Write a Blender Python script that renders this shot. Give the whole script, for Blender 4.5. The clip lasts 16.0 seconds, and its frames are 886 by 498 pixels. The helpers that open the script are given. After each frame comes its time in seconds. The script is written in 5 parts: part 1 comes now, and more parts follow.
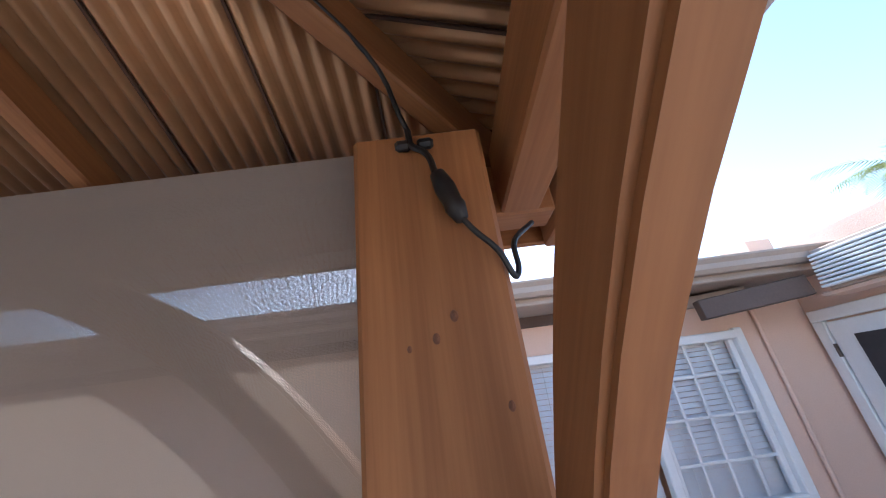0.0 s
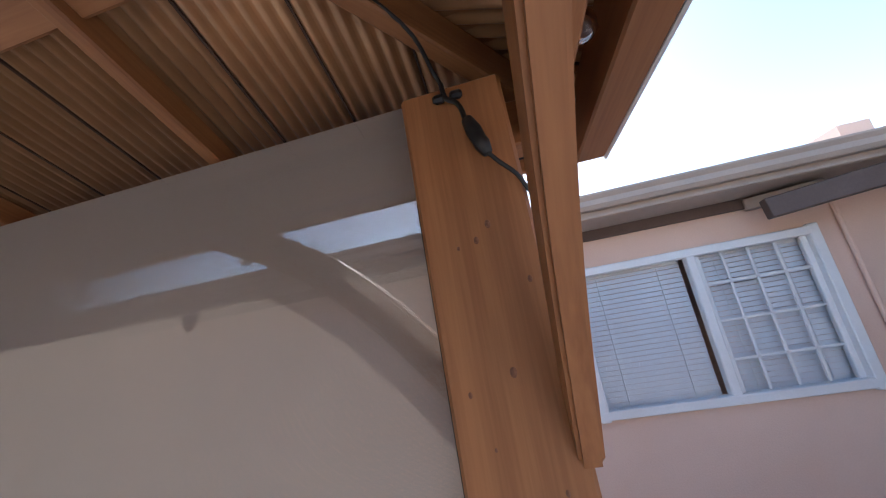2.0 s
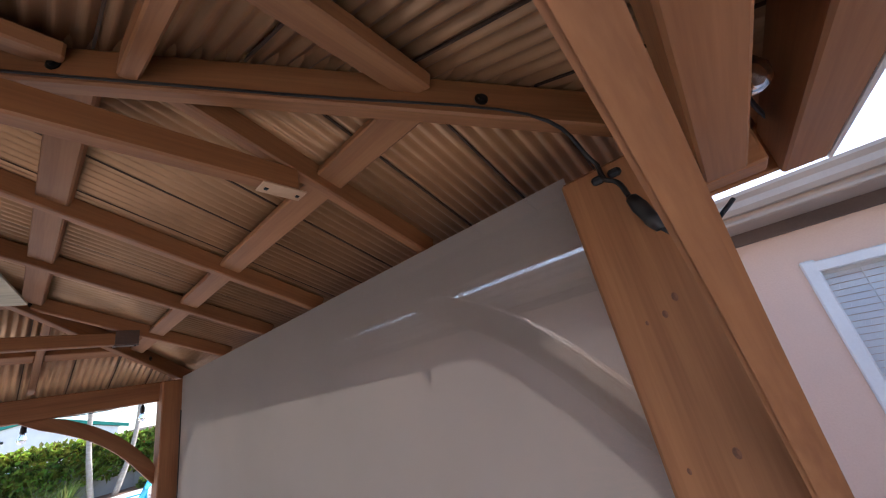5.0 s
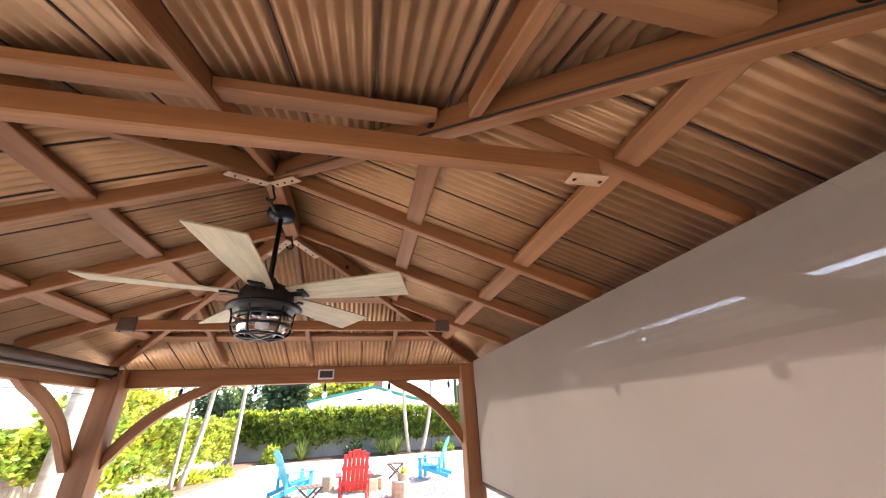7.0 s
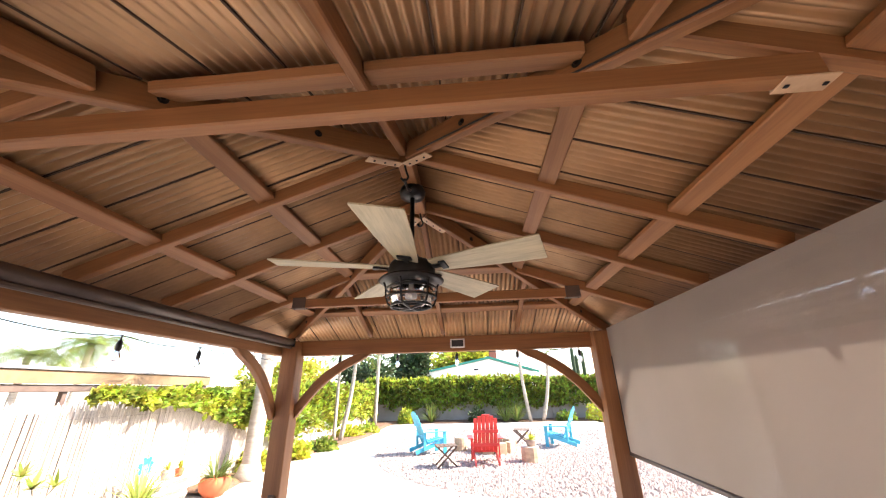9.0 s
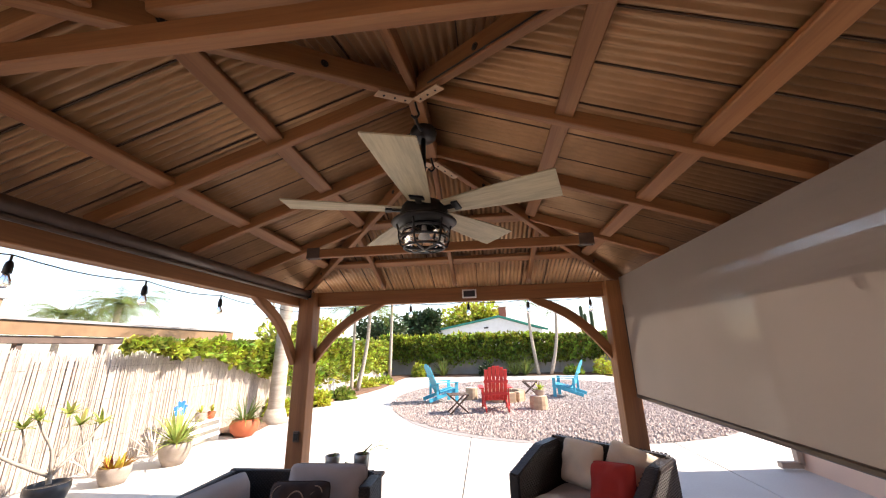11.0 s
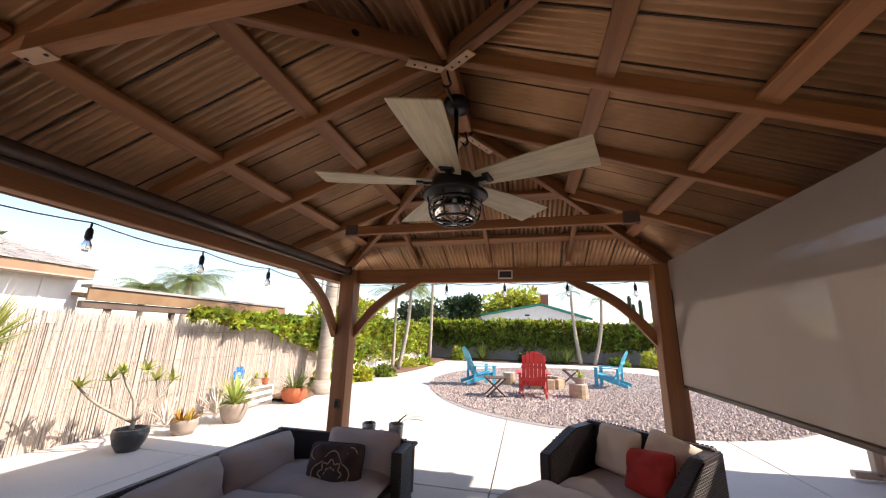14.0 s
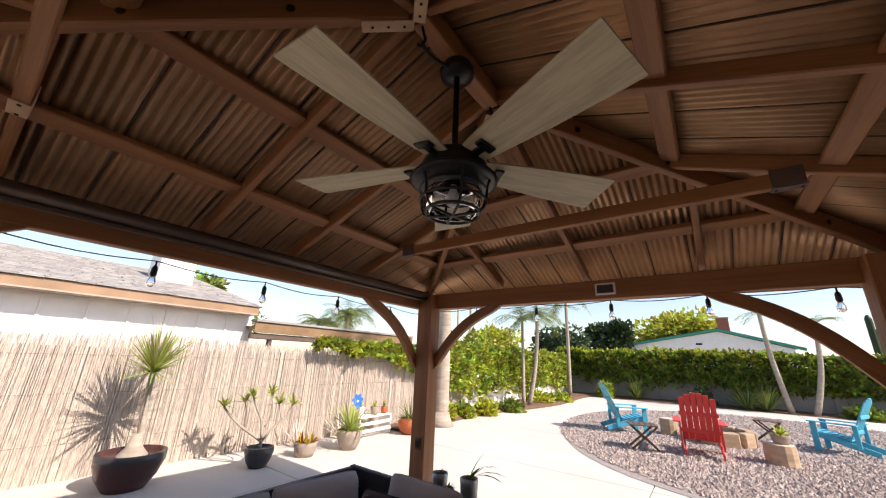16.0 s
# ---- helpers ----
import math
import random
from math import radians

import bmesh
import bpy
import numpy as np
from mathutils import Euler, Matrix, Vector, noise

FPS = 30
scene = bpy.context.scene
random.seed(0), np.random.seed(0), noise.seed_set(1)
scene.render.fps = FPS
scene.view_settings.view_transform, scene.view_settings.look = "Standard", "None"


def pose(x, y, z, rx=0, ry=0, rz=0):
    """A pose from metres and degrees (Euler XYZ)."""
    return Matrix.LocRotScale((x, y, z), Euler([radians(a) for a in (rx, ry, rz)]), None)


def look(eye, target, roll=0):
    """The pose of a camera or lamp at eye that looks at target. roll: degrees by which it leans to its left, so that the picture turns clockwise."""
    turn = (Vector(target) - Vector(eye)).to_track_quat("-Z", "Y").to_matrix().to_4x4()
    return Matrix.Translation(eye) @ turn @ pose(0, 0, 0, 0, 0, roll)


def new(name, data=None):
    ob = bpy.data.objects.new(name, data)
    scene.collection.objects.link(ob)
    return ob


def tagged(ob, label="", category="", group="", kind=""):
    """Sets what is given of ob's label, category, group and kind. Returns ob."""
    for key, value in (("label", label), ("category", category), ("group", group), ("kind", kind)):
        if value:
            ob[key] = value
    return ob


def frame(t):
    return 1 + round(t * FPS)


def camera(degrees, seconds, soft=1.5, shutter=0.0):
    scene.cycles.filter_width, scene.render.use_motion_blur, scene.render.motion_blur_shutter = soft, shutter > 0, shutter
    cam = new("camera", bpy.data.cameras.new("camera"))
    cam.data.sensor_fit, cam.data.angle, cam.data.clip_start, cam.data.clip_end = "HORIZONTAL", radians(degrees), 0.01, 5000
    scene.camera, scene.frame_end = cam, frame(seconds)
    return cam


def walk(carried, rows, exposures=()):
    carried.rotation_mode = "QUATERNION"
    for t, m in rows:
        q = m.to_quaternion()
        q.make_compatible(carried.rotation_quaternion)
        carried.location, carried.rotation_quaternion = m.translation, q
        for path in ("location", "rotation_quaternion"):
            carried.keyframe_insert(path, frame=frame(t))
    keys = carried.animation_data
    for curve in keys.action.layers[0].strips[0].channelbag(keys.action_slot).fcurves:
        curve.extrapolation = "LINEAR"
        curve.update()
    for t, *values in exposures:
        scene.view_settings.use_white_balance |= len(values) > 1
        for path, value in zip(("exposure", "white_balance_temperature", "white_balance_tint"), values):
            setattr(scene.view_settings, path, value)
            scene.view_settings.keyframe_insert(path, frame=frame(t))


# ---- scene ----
cam = camera(104.05, 16.0, soft=1.15)
# seconds, place, heading (left of +y), tilt up, lean
PATH = [
    (0.0, 1.196, -2.112, 1.716, -91.67, 23.69, -7.80),
    (0.5, 1.152, -2.109, 1.705, -87.69, 21.03, -8.71),
    (1.0, 1.121, -2.140, 1.682, -83.45, 19.12, -8.41),
    (1.5, 1.069, -2.168, 1.642, -79.49, 16.96, -8.57),
    (2.0, 0.997, -2.149, 1.621, -80.19, 13.77, -9.96),
    (2.5, 0.979, -2.118, 1.599, -80.71, 13.59, -10.40),
    (3.0, 0.949, -2.134, 1.616, -80.51, 13.47, -10.05),
    (5.5, 0.795, -2.233, 1.792, -42.26, 22.13, -10.10),
    (6.0, 0.761, -2.215, 1.779, -32.42, 23.98, -6.30),
    (6.5, 0.651, -2.208, 1.719, -24.01, 24.90, -5.48),
    (7.0, 0.555, -2.126, 1.708, -13.65, 25.62, -2.96),
    (7.5, 0.439, -2.098, 1.697, -4.33, 25.35, -2.18),
    (8.0, 0.412, -2.104, 1.685, -0.61, 24.92, -2.15),
    (8.5, 0.380, -2.085, 1.688, 2.52, 23.49, -1.75),
    (11.0, 0.330, -2.004, 1.564, 6.27, 15.92, -1.33),
    (11.5, 0.334, -1.986, 1.534, 6.24, 13.71, -1.27),
    (12.0, 0.334, -1.957, 1.513, 6.17, 13.15, -0.99),
    (12.5, 0.343, -1.973, 1.488, 6.16, 13.48, -1.24),
    (13.0, 0.330, -1.980, 1.487, 6.39, 14.10, -1.06),
    (13.5, 0.328, -1.967, 1.497, 9.24, 14.43, -0.01),
    (14.0, 0.395, -1.960, 1.491, 13.46, 13.65, 1.38),
    (14.5, 0.628, -1.988, 1.464, 18.81, 13.00, 2.33),
    (15.0, 0.747, -1.868, 1.455, 24.51, 14.09, 2.90),
    (15.5, 0.712, -1.532, 1.497, 31.59, 17.48, 5.38),
    (16.0, 0.818, -1.190, 1.530, 36.65, 17.51, 2.34),
]


def shot(x, y, z, yaw, pitch, lean):
    a, b = radians(yaw), radians(pitch)
    way = Vector((-math.sin(a) * math.cos(b), math.cos(a) * math.cos(b), math.sin(b)))
    eye = Vector((x, y, z))
    return look(eye, eye + way, lean)


walk(cam, [(row[0], shot(*row[1:])) for row in PATH], exposures=[
    (0.0, 1.7, 5750, 9), (3.2, 1.3, 5750, 9), (5.5, 1.58, 5700, 12), (7.0, 2.38, 6700, 13), (8.6, 2.27, 7000, 14),
    (11.0, 1.33, 7100, 16), (12.5, 1.02, 7100, 17), (14.0, 0.9, 7100, 17), (16.0, 0.58, 7100, 17)])

# ---- daylight: sun from the house side ----
SUN = Vector((2.7, 0.38, 2.38)).normalized()
world = bpy.data.worlds.new("sky")
scene.world = world
world.use_nodes = True
wn = world.node_tree
sky = wn.nodes.new("ShaderNodeTexSky")
sky.sky_type, sky.sun_disc = "NISHITA", False
sky.sun_elevation, sky.sun_rotation = math.asin(SUN.z), math.atan2(SUN.x, SUN.y)
sky.air_density, sky.dust_density = 1.0, 0.7
wn.links.new(sky.outputs[0], wn.nodes["Background"].inputs[0])
wn.nodes["Background"].inputs[1].default_value = 0.15
sun = new("sun", bpy.data.lights.new("sun", "SUN"))
sun.data.energy, sun.data.angle, sun.data.color = 5.0, radians(0.5), (1.0, 0.95, 0.87)
sun.matrix_world = look(SUN * 30, (0, 0, 0))


# ---- materials ----
def material(name, colour, rough=0.6, metal=0.0, second=None, scale=4.0, stretch=(1, 1, 1), fine=60.0,
             bump=0.15, detail=0.35, lot=0.0, coords="Object"):
    """Two scales of noise blend two colours; fine grain gives relief; lot varies it from piece to piece."""
    m = bpy.data.materials.new(name)
    m.use_nodes = True
    n, l = m.node_tree.nodes, m.node_tree.links
    b = n["Principled BSDF"]
    b.inputs["Roughness"].default_value, b.inputs["Metallic"].default_value = rough, metal
    second = second or tuple(c * 0.72 for c in colour)
    tc, mp = n.new("ShaderNodeTexCoord"), n.new("ShaderNodeMapping")
    mp.inputs["Scale"].default_value = stretch
    l.new(tc.outputs[coords], mp.inputs["Vector"])
    big, small = n.new("ShaderNodeTexNoise"), n.new("ShaderNodeTexNoise")
    big.inputs["Scale"].default_value, big.inputs["Detail"].default_value = scale, 5
    small.inputs["Scale"].default_value, small.inputs["Detail"].default_value = fine, 3
    l.new(mp.outputs[0], big.inputs["Vector"])
    l.new(mp.outputs[0], small.inputs["Vector"])
    mix = n.new("ShaderNodeMix")
    mix.data_type = "RGBA"
    mix.inputs["A"].default_value, mix.inputs["B"].default_value = (*second, 1), (*colour, 1)
    ramp = n.new("ShaderNodeMapRange")
    ramp.inputs["From Min"].default_value, ramp.inputs["From Max"].default_value = 0.33, 0.67
    add = n.new("ShaderNodeMath")
    add.operation = "MULTIPLY_ADD"
    l.new(small.outputs[0], add.inputs[0])
    add.inputs[1].default_value = detail
    l.new(big.outputs[0], add.inputs[2])
    sub = n.new("ShaderNodeMath")
    sub.operation = "SUBTRACT"
    l.new(add.outputs[0], sub.inputs[0])
    sub.inputs[1].default_value = detail / 2
    l.new(sub.outputs[0], ramp.inputs["Value"])
    l.new(ramp.outputs[0], mix.inputs["Factor"])
    last = mix.outputs["Result"]
    if lot:
        info, hsv, rng = n.new("ShaderNodeObjectInfo"), n.new("ShaderNodeHueSaturation"), n.new("ShaderNodeMapRange")
        rng.inputs["To Min"].default_value, rng.inputs["To Max"].default_value = 1 - lot, 1 + lot
        l.new(info.outputs["Random"], rng.inputs["Value"])
        l.new(rng.outputs[0], hsv.inputs["Value"])
        l.new(last, hsv.inputs["Color"])
        last = hsv.outputs[0]
    l.new(last, b.inputs["Base Color"])
    if bump:
        bm = n.new("ShaderNodeBump")
        bm.inputs["Strength"].default_value, bm.inputs["Distance"].default_value = bump, 0.01
        l.new(add.outputs[0], bm.inputs["Height"])
        l.new(bm.outputs[0], b.inputs["Normal"])
    return m


def island(m, amount=0.35, hue=0.02):
    """Vary the colour from one joined piece to the next."""
    n, l = m.node_tree.nodes, m.node_tree.links
    b = n["Principled BSDF"]
    src = b.inputs["Base Color"].links[0].from_socket
    geo, hsv, rng, rh = n.new("ShaderNodeNewGeometry"), n.new("ShaderNodeHueSaturation"), n.new("ShaderNodeMapRange"), n.new("ShaderNodeMapRange")
    rng.inputs["To Min"].default_value, rng.inputs["To Max"].default_value = 1 - amount, 1 + amount
    rh.inputs["To Min"].default_value, rh.inputs["To Max"].default_value = 0.5 - hue, 0.5 + hue
    l.new(geo.outputs["Random Per Island"], rng.inputs["Value"])
    l.new(geo.outputs["Random Per Island"], rh.inputs["Value"])
    l.new(rng.outputs[0], hsv.inputs["Value"])
    l.new(rh.outputs[0], hsv.inputs["Hue"])
    l.new(src, hsv.inputs["Color"])
    l.new(hsv.outputs[0], b.inputs["Base Color"])
    return m


def leafy(name, colour, second, amount=0.4):
    """Leaves: matt on top and letting light through."""
    m = island(material(name, colour, 0.55, second=second, scale=3, bump=0), amount, 0.05)
    n, l = m.node_tree.nodes, m.node_tree.links
    b = n["Principled BSDF"]
    tr, mx = n.new("ShaderNodeBsdfTranslucent"), n.new("ShaderNodeMixShader")
    l.new(b.inputs["Base Color"].links[0].from_socket, tr.inputs["Color"])
    mx.inputs[0].default_value = 0.35
    l.new(b.outputs[0], mx.inputs[1])
    l.new(tr.outputs[0], mx.inputs[2])
    l.new(mx.outputs[0], n["Material Output"].inputs["Surface"])
    return m


def glass(name, tint=(1, 1, 1), rough=0.02):
    m = bpy.data.materials.new(name)
    m.use_nodes = True
    b = m.node_tree.nodes["Principled BSDF"]
    b.inputs["Base Color"].default_value = (*tint, 1)
    b.inputs["Roughness"].default_value, b.inputs["Transmission Weight"].default_value = rough, 1.0
    b.inputs["IOR"].default_value = 1.45
    return m


WOOD = material("stained_cedar", (0.335, 0.143, 0.052), 0.6, second=(0.235, 0.094, 0.032), scale=1.6, stretch=(0.35, 9, 9),
                fine=14, bump=0.06, detail=0.45, lot=0.12)
PALE = material("bare_bracket", (0.62, 0.40, 0.24), 0.45, second=(0.5, 0.3, 0.17), scale=6, bump=0.05)
TIN = material("roof_sheet", (0.54, 0.305, 0.150), 0.40, metal=0.4, second=(0.37, 0.205, 0.098), scale=1.8, stretch=(1, 1, 1),
               fine=9, bump=0.03, detail=0.4, lot=0.08)
SEAM = material("dark_seam", (0.085, 0.045, 0.025), 0.95, bump=0)
BRONZE = material("roller_bronze", (0.12, 0.085, 0.065), 0.4, metal=0.3, scale=3, bump=0.03)
BLACK = material("black_paint", (0.018, 0.017, 0.017), 0.4, metal=0.4, scale=12, bump=0.05)
RUBBER = material("black_rubber", (0.015, 0.015, 0.016), 0.45, scale=30, bump=0.1)
WHITE = material("white_paint", (0.84, 0.83, 0.81), 0.45, second=(0.77, 0.76, 0.735), scale=3, bump=0.03)
STUCCO = material("peach_stucco", (0.77, 0.55, 0.43), 0.9, second=(0.71, 0.495, 0.38), scale=1.1, fine=90, bump=0.5, detail=0.4)
TAN = material("tan_trim", (0.44, 0.35, 0.28), 0.6, second=(0.38, 0.30, 0.24), scale=2, bump=0.08)
DARKTRIM = material("brown_trim", (0.13, 0.085, 0.065), 0.6, scale=3, bump=0.1)
CONCRETE = material("patio_concrete", (0.61, 0.575, 0.53), 0.85, second=(0.52, 0.485, 0.45), scale=0.7, fine=45, bump=0.12, detail=0.4)
SOIL = material("mulch", (0.20, 0.11, 0.065), 0.95, second=(0.1, 0.055, 0.035), scale=14, fine=80, bump=0.8)
GRAVEL = island(material("gravel_stone", (0.44, 0.36, 0.325), 0.85, second=(0.32, 0.255, 0.23), scale=9, bump=0.15), 0.35, 0.02)
EARTH = material("dry_ground", (0.42, 0.36, 0.30), 0.95, second=(0.34, 0.28, 0.22), scale=0.4, fine=30, bump=0.3)
BLOCK = material("grey_block", (0.33, 0.31, 0.30), 0.9, second=(0.26, 0.245, 0.235), scale=1.5, fine=60, bump=0.3)
REED = island(material("dry_reed", (0.74, 0.65, 0.57), 0.8, second=(0.50, 0.42, 0.36), scale=5, stretch=(10, 10, 2.2), fine=12, bump=0.2, detail=0.6), 0.12, 0.01)
WICKER = material("dark_wicker", (0.035, 0.024, 0.02), 0.45, second=(0.02, 0.014, 0.012), scale=40, fine=150, bump=0.4)
GREYCLOTH = material("grey_cushion_cloth", (0.47, 0.415, 0.39), 0.95, second=(0.40, 0.355, 0.335), scale=3, fine=220, bump=0.25)
CREAM = material("cream_cloth", (0.66, 0.56, 0.46), 0.95, second=(0.6, 0.5, 0.4), scale=4, fine=200, bump=0.2)
REDCLOTH = material("red_cloth", (0.42, 0.03, 0.022), 0.9, second=(0.34, 0.022, 0.018), scale=4, fine=200, bump=0.2)
REDPAINT = material("red_paint", (0.62, 0.045, 0.04), 0.5, second=(0.52, 0.035, 0.03), scale=5, bump=0.1)
BLUEPAINT = material("turquoise_paint", (0.05, 0.42, 0.60), 0.5, second=(0.04, 0.35, 0.5), scale=5, bump=0.1)
BLADE = material("washed_wood_blade", (0.56, 0.47, 0.30), 0.55, second=(0.40, 0.335, 0.215), scale=3, stretch=(0.7, 7, 7), fine=14, bump=0.08, detail=0.6)
CLEAR = glass("clear_glass")
BARK = material("palm_bark", (0.42, 0.36, 0.30), 0.9, second=(0.30, 0.25, 0.20), scale=4, stretch=(1, 1, 4), fine=30, bump=0.5)
TERRA = material("terracotta", (0.46, 0.115, 0.045), 0.75, second=(0.38, 0.09, 0.035), scale=5, bump=0.1)
CLAYGREY = material("grey_clay", (0.36, 0.29, 0.24), 0.8, second=(0.28, 0.225, 0.18), scale=6, bump=0.15)
CHARCOAL = material("charcoal_glaze", (0.045, 0.045, 0.05), 0.3, scale=8, bump=0.05)
LEAF = leafy("hedge_leaf", (0.28, 0.34, 0.045), (0.045, 0.085, 0.014), 0.6)
VINE = leafy("vine_leaf", (0.52, 0.53, 0.06), (0.11, 0.17, 0.025), 0.6)
FROND = leafy("palm_frond", (0.22, 0.26, 0.06), (0.10, 0.14, 0.035), 0.35)
SPIKE = leafy("spiky_leaf", (0.52, 0.53, 0.13), (0.28, 0.34, 0.08), 0.35)
DARKLEAF = leafy("dark_tree_leaf", (0.05, 0.085, 0.03), (0.025, 0.05, 0.018))
LIME = leafy("yellow_tree_leaf", (0.55, 0.54, 0.06), (0.33, 0.36, 0.04))
SHINGLE = material("grey_shingle", (0.30, 0.285, 0.275), 0.9, second=(0.22, 0.21, 0.2), scale=8, fine=60, bump=0.5, lot=0.2)


def mesh_cloth(name, pitch=0.0025, hole=0.38):
    """Sun-screen mesh: a tight beige weave with fine square holes that glows a little when lit from behind."""
    m = material(name, (0.41, 0.352, 0.312), 0.85, second=(0.35, 0.30, 0.265), scale=1.2, fine=420, bump=0.15, detail=0.7)
    n, l = m.node_tree.nodes, m.node_tree.links
    b = n["Principled BSDF"]
    tr, mx, cl, m2 = n.new("ShaderNodeBsdfTranslucent"), n.new("ShaderNodeMixShader"), n.new("ShaderNodeBsdfTransparent"), n.new("ShaderNodeMixShader")
    tr.inputs["Color"].default_value = (0.58, 0.52, 0.465, 1)
    mx.inputs[0].default_value = 0.3
    l.new(b.outputs[0], mx.inputs[1])
    l.new(tr.outputs[0], mx.inputs[2])
    l.new(mx.outputs[0], m2.inputs[1])
    l.new(cl.outputs[0], m2.inputs[2])
    tc, sep = n.new("ShaderNodeTexCoord"), n.new("ShaderNodeSeparateXYZ")
    l.new(tc.outputs["Object"], sep.inputs[0])
    open_both = n.new("ShaderNodeMath")
    open_both.operation = "MULTIPLY"
    for k, axis in enumerate(("Y", "Z")):
        scale, part_of, less = n.new("ShaderNodeMath"), n.new("ShaderNodeMath"), n.new("ShaderNodeMath")
        scale.operation, part_of.operation, less.operation = "DIVIDE", "FRACT", "LESS_THAN"
        scale.inputs[1].default_value, less.inputs[1].default_value = pitch, hole
        l.new(sep.outputs[axis], scale.inputs[0])
        l.new(scale.outputs[0], part_of.inputs[0])
        l.new(part_of.outputs[0], less.inputs[0])
        l.new(less.outputs[0], open_both.inputs[k])
    l.new(open_both.outputs[0], m2.inputs[0])
    l.new(m2.outputs[0], n["Material Output"].inputs["Surface"])
    return m


SCREEN = mesh_cloth("sun_screen_mesh")


# ---- building helpers ----
def part(name, bm, mat, parent=None, label="", m=None, smooth=False):
    """One mesh object out of a bmesh, under a thing or a part."""
    data = bpy.data.meshes.new(name)
    bm.to_mesh(data)
    bm.free()
    data.materials.append(mat)
    if smooth:
        for p in data.polygons:
            p.use_smooth = True
    ob = new(name, data)
    if parent:
        ob.parent = parent
    if m is not None:
        ob.matrix_basis = m
    return tagged(ob, label)


def raw(name, verts, faces, mat, parent=None, label="", m=None, smooth=False):
    data = bpy.data.meshes.new(name)
    data.from_pydata(verts, [], faces)
    data.materials.append(mat)
    if smooth:
        for p in data.polygons:
            p.use_smooth = True
    ob = new(name, data)
    if parent:
        ob.parent = parent
    if m is not None:
        ob.matrix_basis = m
    return tagged(ob, label)


def thing(name, label, category, m=None, group="", kind=""):
    ob = new(name)
    ob.empty_display_size = 0.1
    if m is not None:
        ob.matrix_basis = m
    return tagged(ob, label, category, group, kind)


def box(sx, sy, sz, bevel=0.0, at=(0, 0, 0), seg=1):
    """A box of that size with its centre at the point, edges rounded."""
    bm = bmesh.new()
    bmesh.ops.create_cube(bm, size=1)
    bmesh.ops.scale(bm, vec=(sx, sy, sz), verts=bm.verts)
    if bevel:
        bmesh.ops.bevel(bm, geom=bm.edges[:], offset=bevel, segments=seg, affect="EDGES", profile=0.6)
    bmesh.ops.translate(bm, vec=at, verts=bm.verts)
    return bm


def add(bm, other):
    """Join another bmesh into bm."""
    data = bpy.data.meshes.new("tmp")
    other.to_mesh(data)
    other.free()
    bm.from_mesh(data)
    bpy.data.meshes.remove(data)
    return bm


def lathe(profile, seg=28):
    """A turned body from (radius, height) pairs."""
    bm = bmesh.new()
    rings = []
    for r, z in profile:
        rings.append([bm.verts.new((r * math.cos(2 * math.pi * i / seg), r * math.sin(2 * math.pi * i / seg), z)) for i in range(seg)])
    for a, b in zip(rings, rings[1:]):
        for i in range(seg):
            bm.faces.new((a[i], a[(i + 1) % seg], b[(i + 1) % seg], b[i]))
    bm.faces.new(rings[0][::-1])
    bm.faces.new(rings[-1])
    return bm


def tube(points, radius, seg=8, taper=None):
    """A round rod along a line of points."""
    bm = bmesh.new()
    pts = [Vector(p) for p in points]
    rings = []
    side = None
    for i, p in enumerate(pts):
        d = (pts[min(i + 1, len(pts) - 1)] - pts[max(i - 1, 0)]).normalized()
        if side is None:
            side = d.orthogonal().normalized()
        side = (side - d * side.dot(d)).normalized()
        other = d.cross(side)
        r = radius if taper is None else radius + (taper - radius) * i / (len(pts) - 1)
        rings.append([bm.verts.new(p + (side * math.cos(2 * math.pi * k / seg) + other * math.sin(2 * math.pi * k / seg)) * r) for k in range(seg)])
    for a, b in zip(rings, rings[1:]):
        for k in range(seg):
            bm.faces.new((a[k], a[(k + 1) % seg], b[(k + 1) % seg], b[k]))
    bm.faces.new(rings[0][::-1])
    bm.faces.new(rings[-1])
    return bm


def curve(points, steps=6):
    """A smooth line through the points."""
    p = [Vector(q) for q in points]
    p = [p[0] * 2 - p[1]] + p + [p[-1] * 2 - p[-2]]
    out = []
    for i in range(1, len(p) - 2):
        for k in range(steps):
            t = k / steps
            out.append(0.5 * ((2 * p[i]) + (p[i + 1] - p[i - 1]) * t + (2 * p[i - 1] - 5 * p[i] + 4 * p[i + 1] - p[i + 2]) * t * t
                              + (3 * p[i] - p[i - 1] - 3 * p[i + 1] + p[i + 2]) * t ** 3))
    return out + [p[-2]]


def timber(name, a, b, width, depth, mat, parent, up=(0, 0, 1), label="", bevel=0.006):
    """A sawn board from a to b (centre of its underside), its depth along up; grain along its length."""
    a, b, up = Vector(a), Vector(b), Vector(up)
    x = (b - a).normalized()
    y = up.cross(x).normalized()
    z = x.cross(y)
    m = Matrix((x, y, z)).transposed().to_4x4()
    m.translation = (a + b) / 2
    return part(name, box((b - a).length, width, depth, bevel, (0, 0, depth / 2)), mat, parent, label, m)


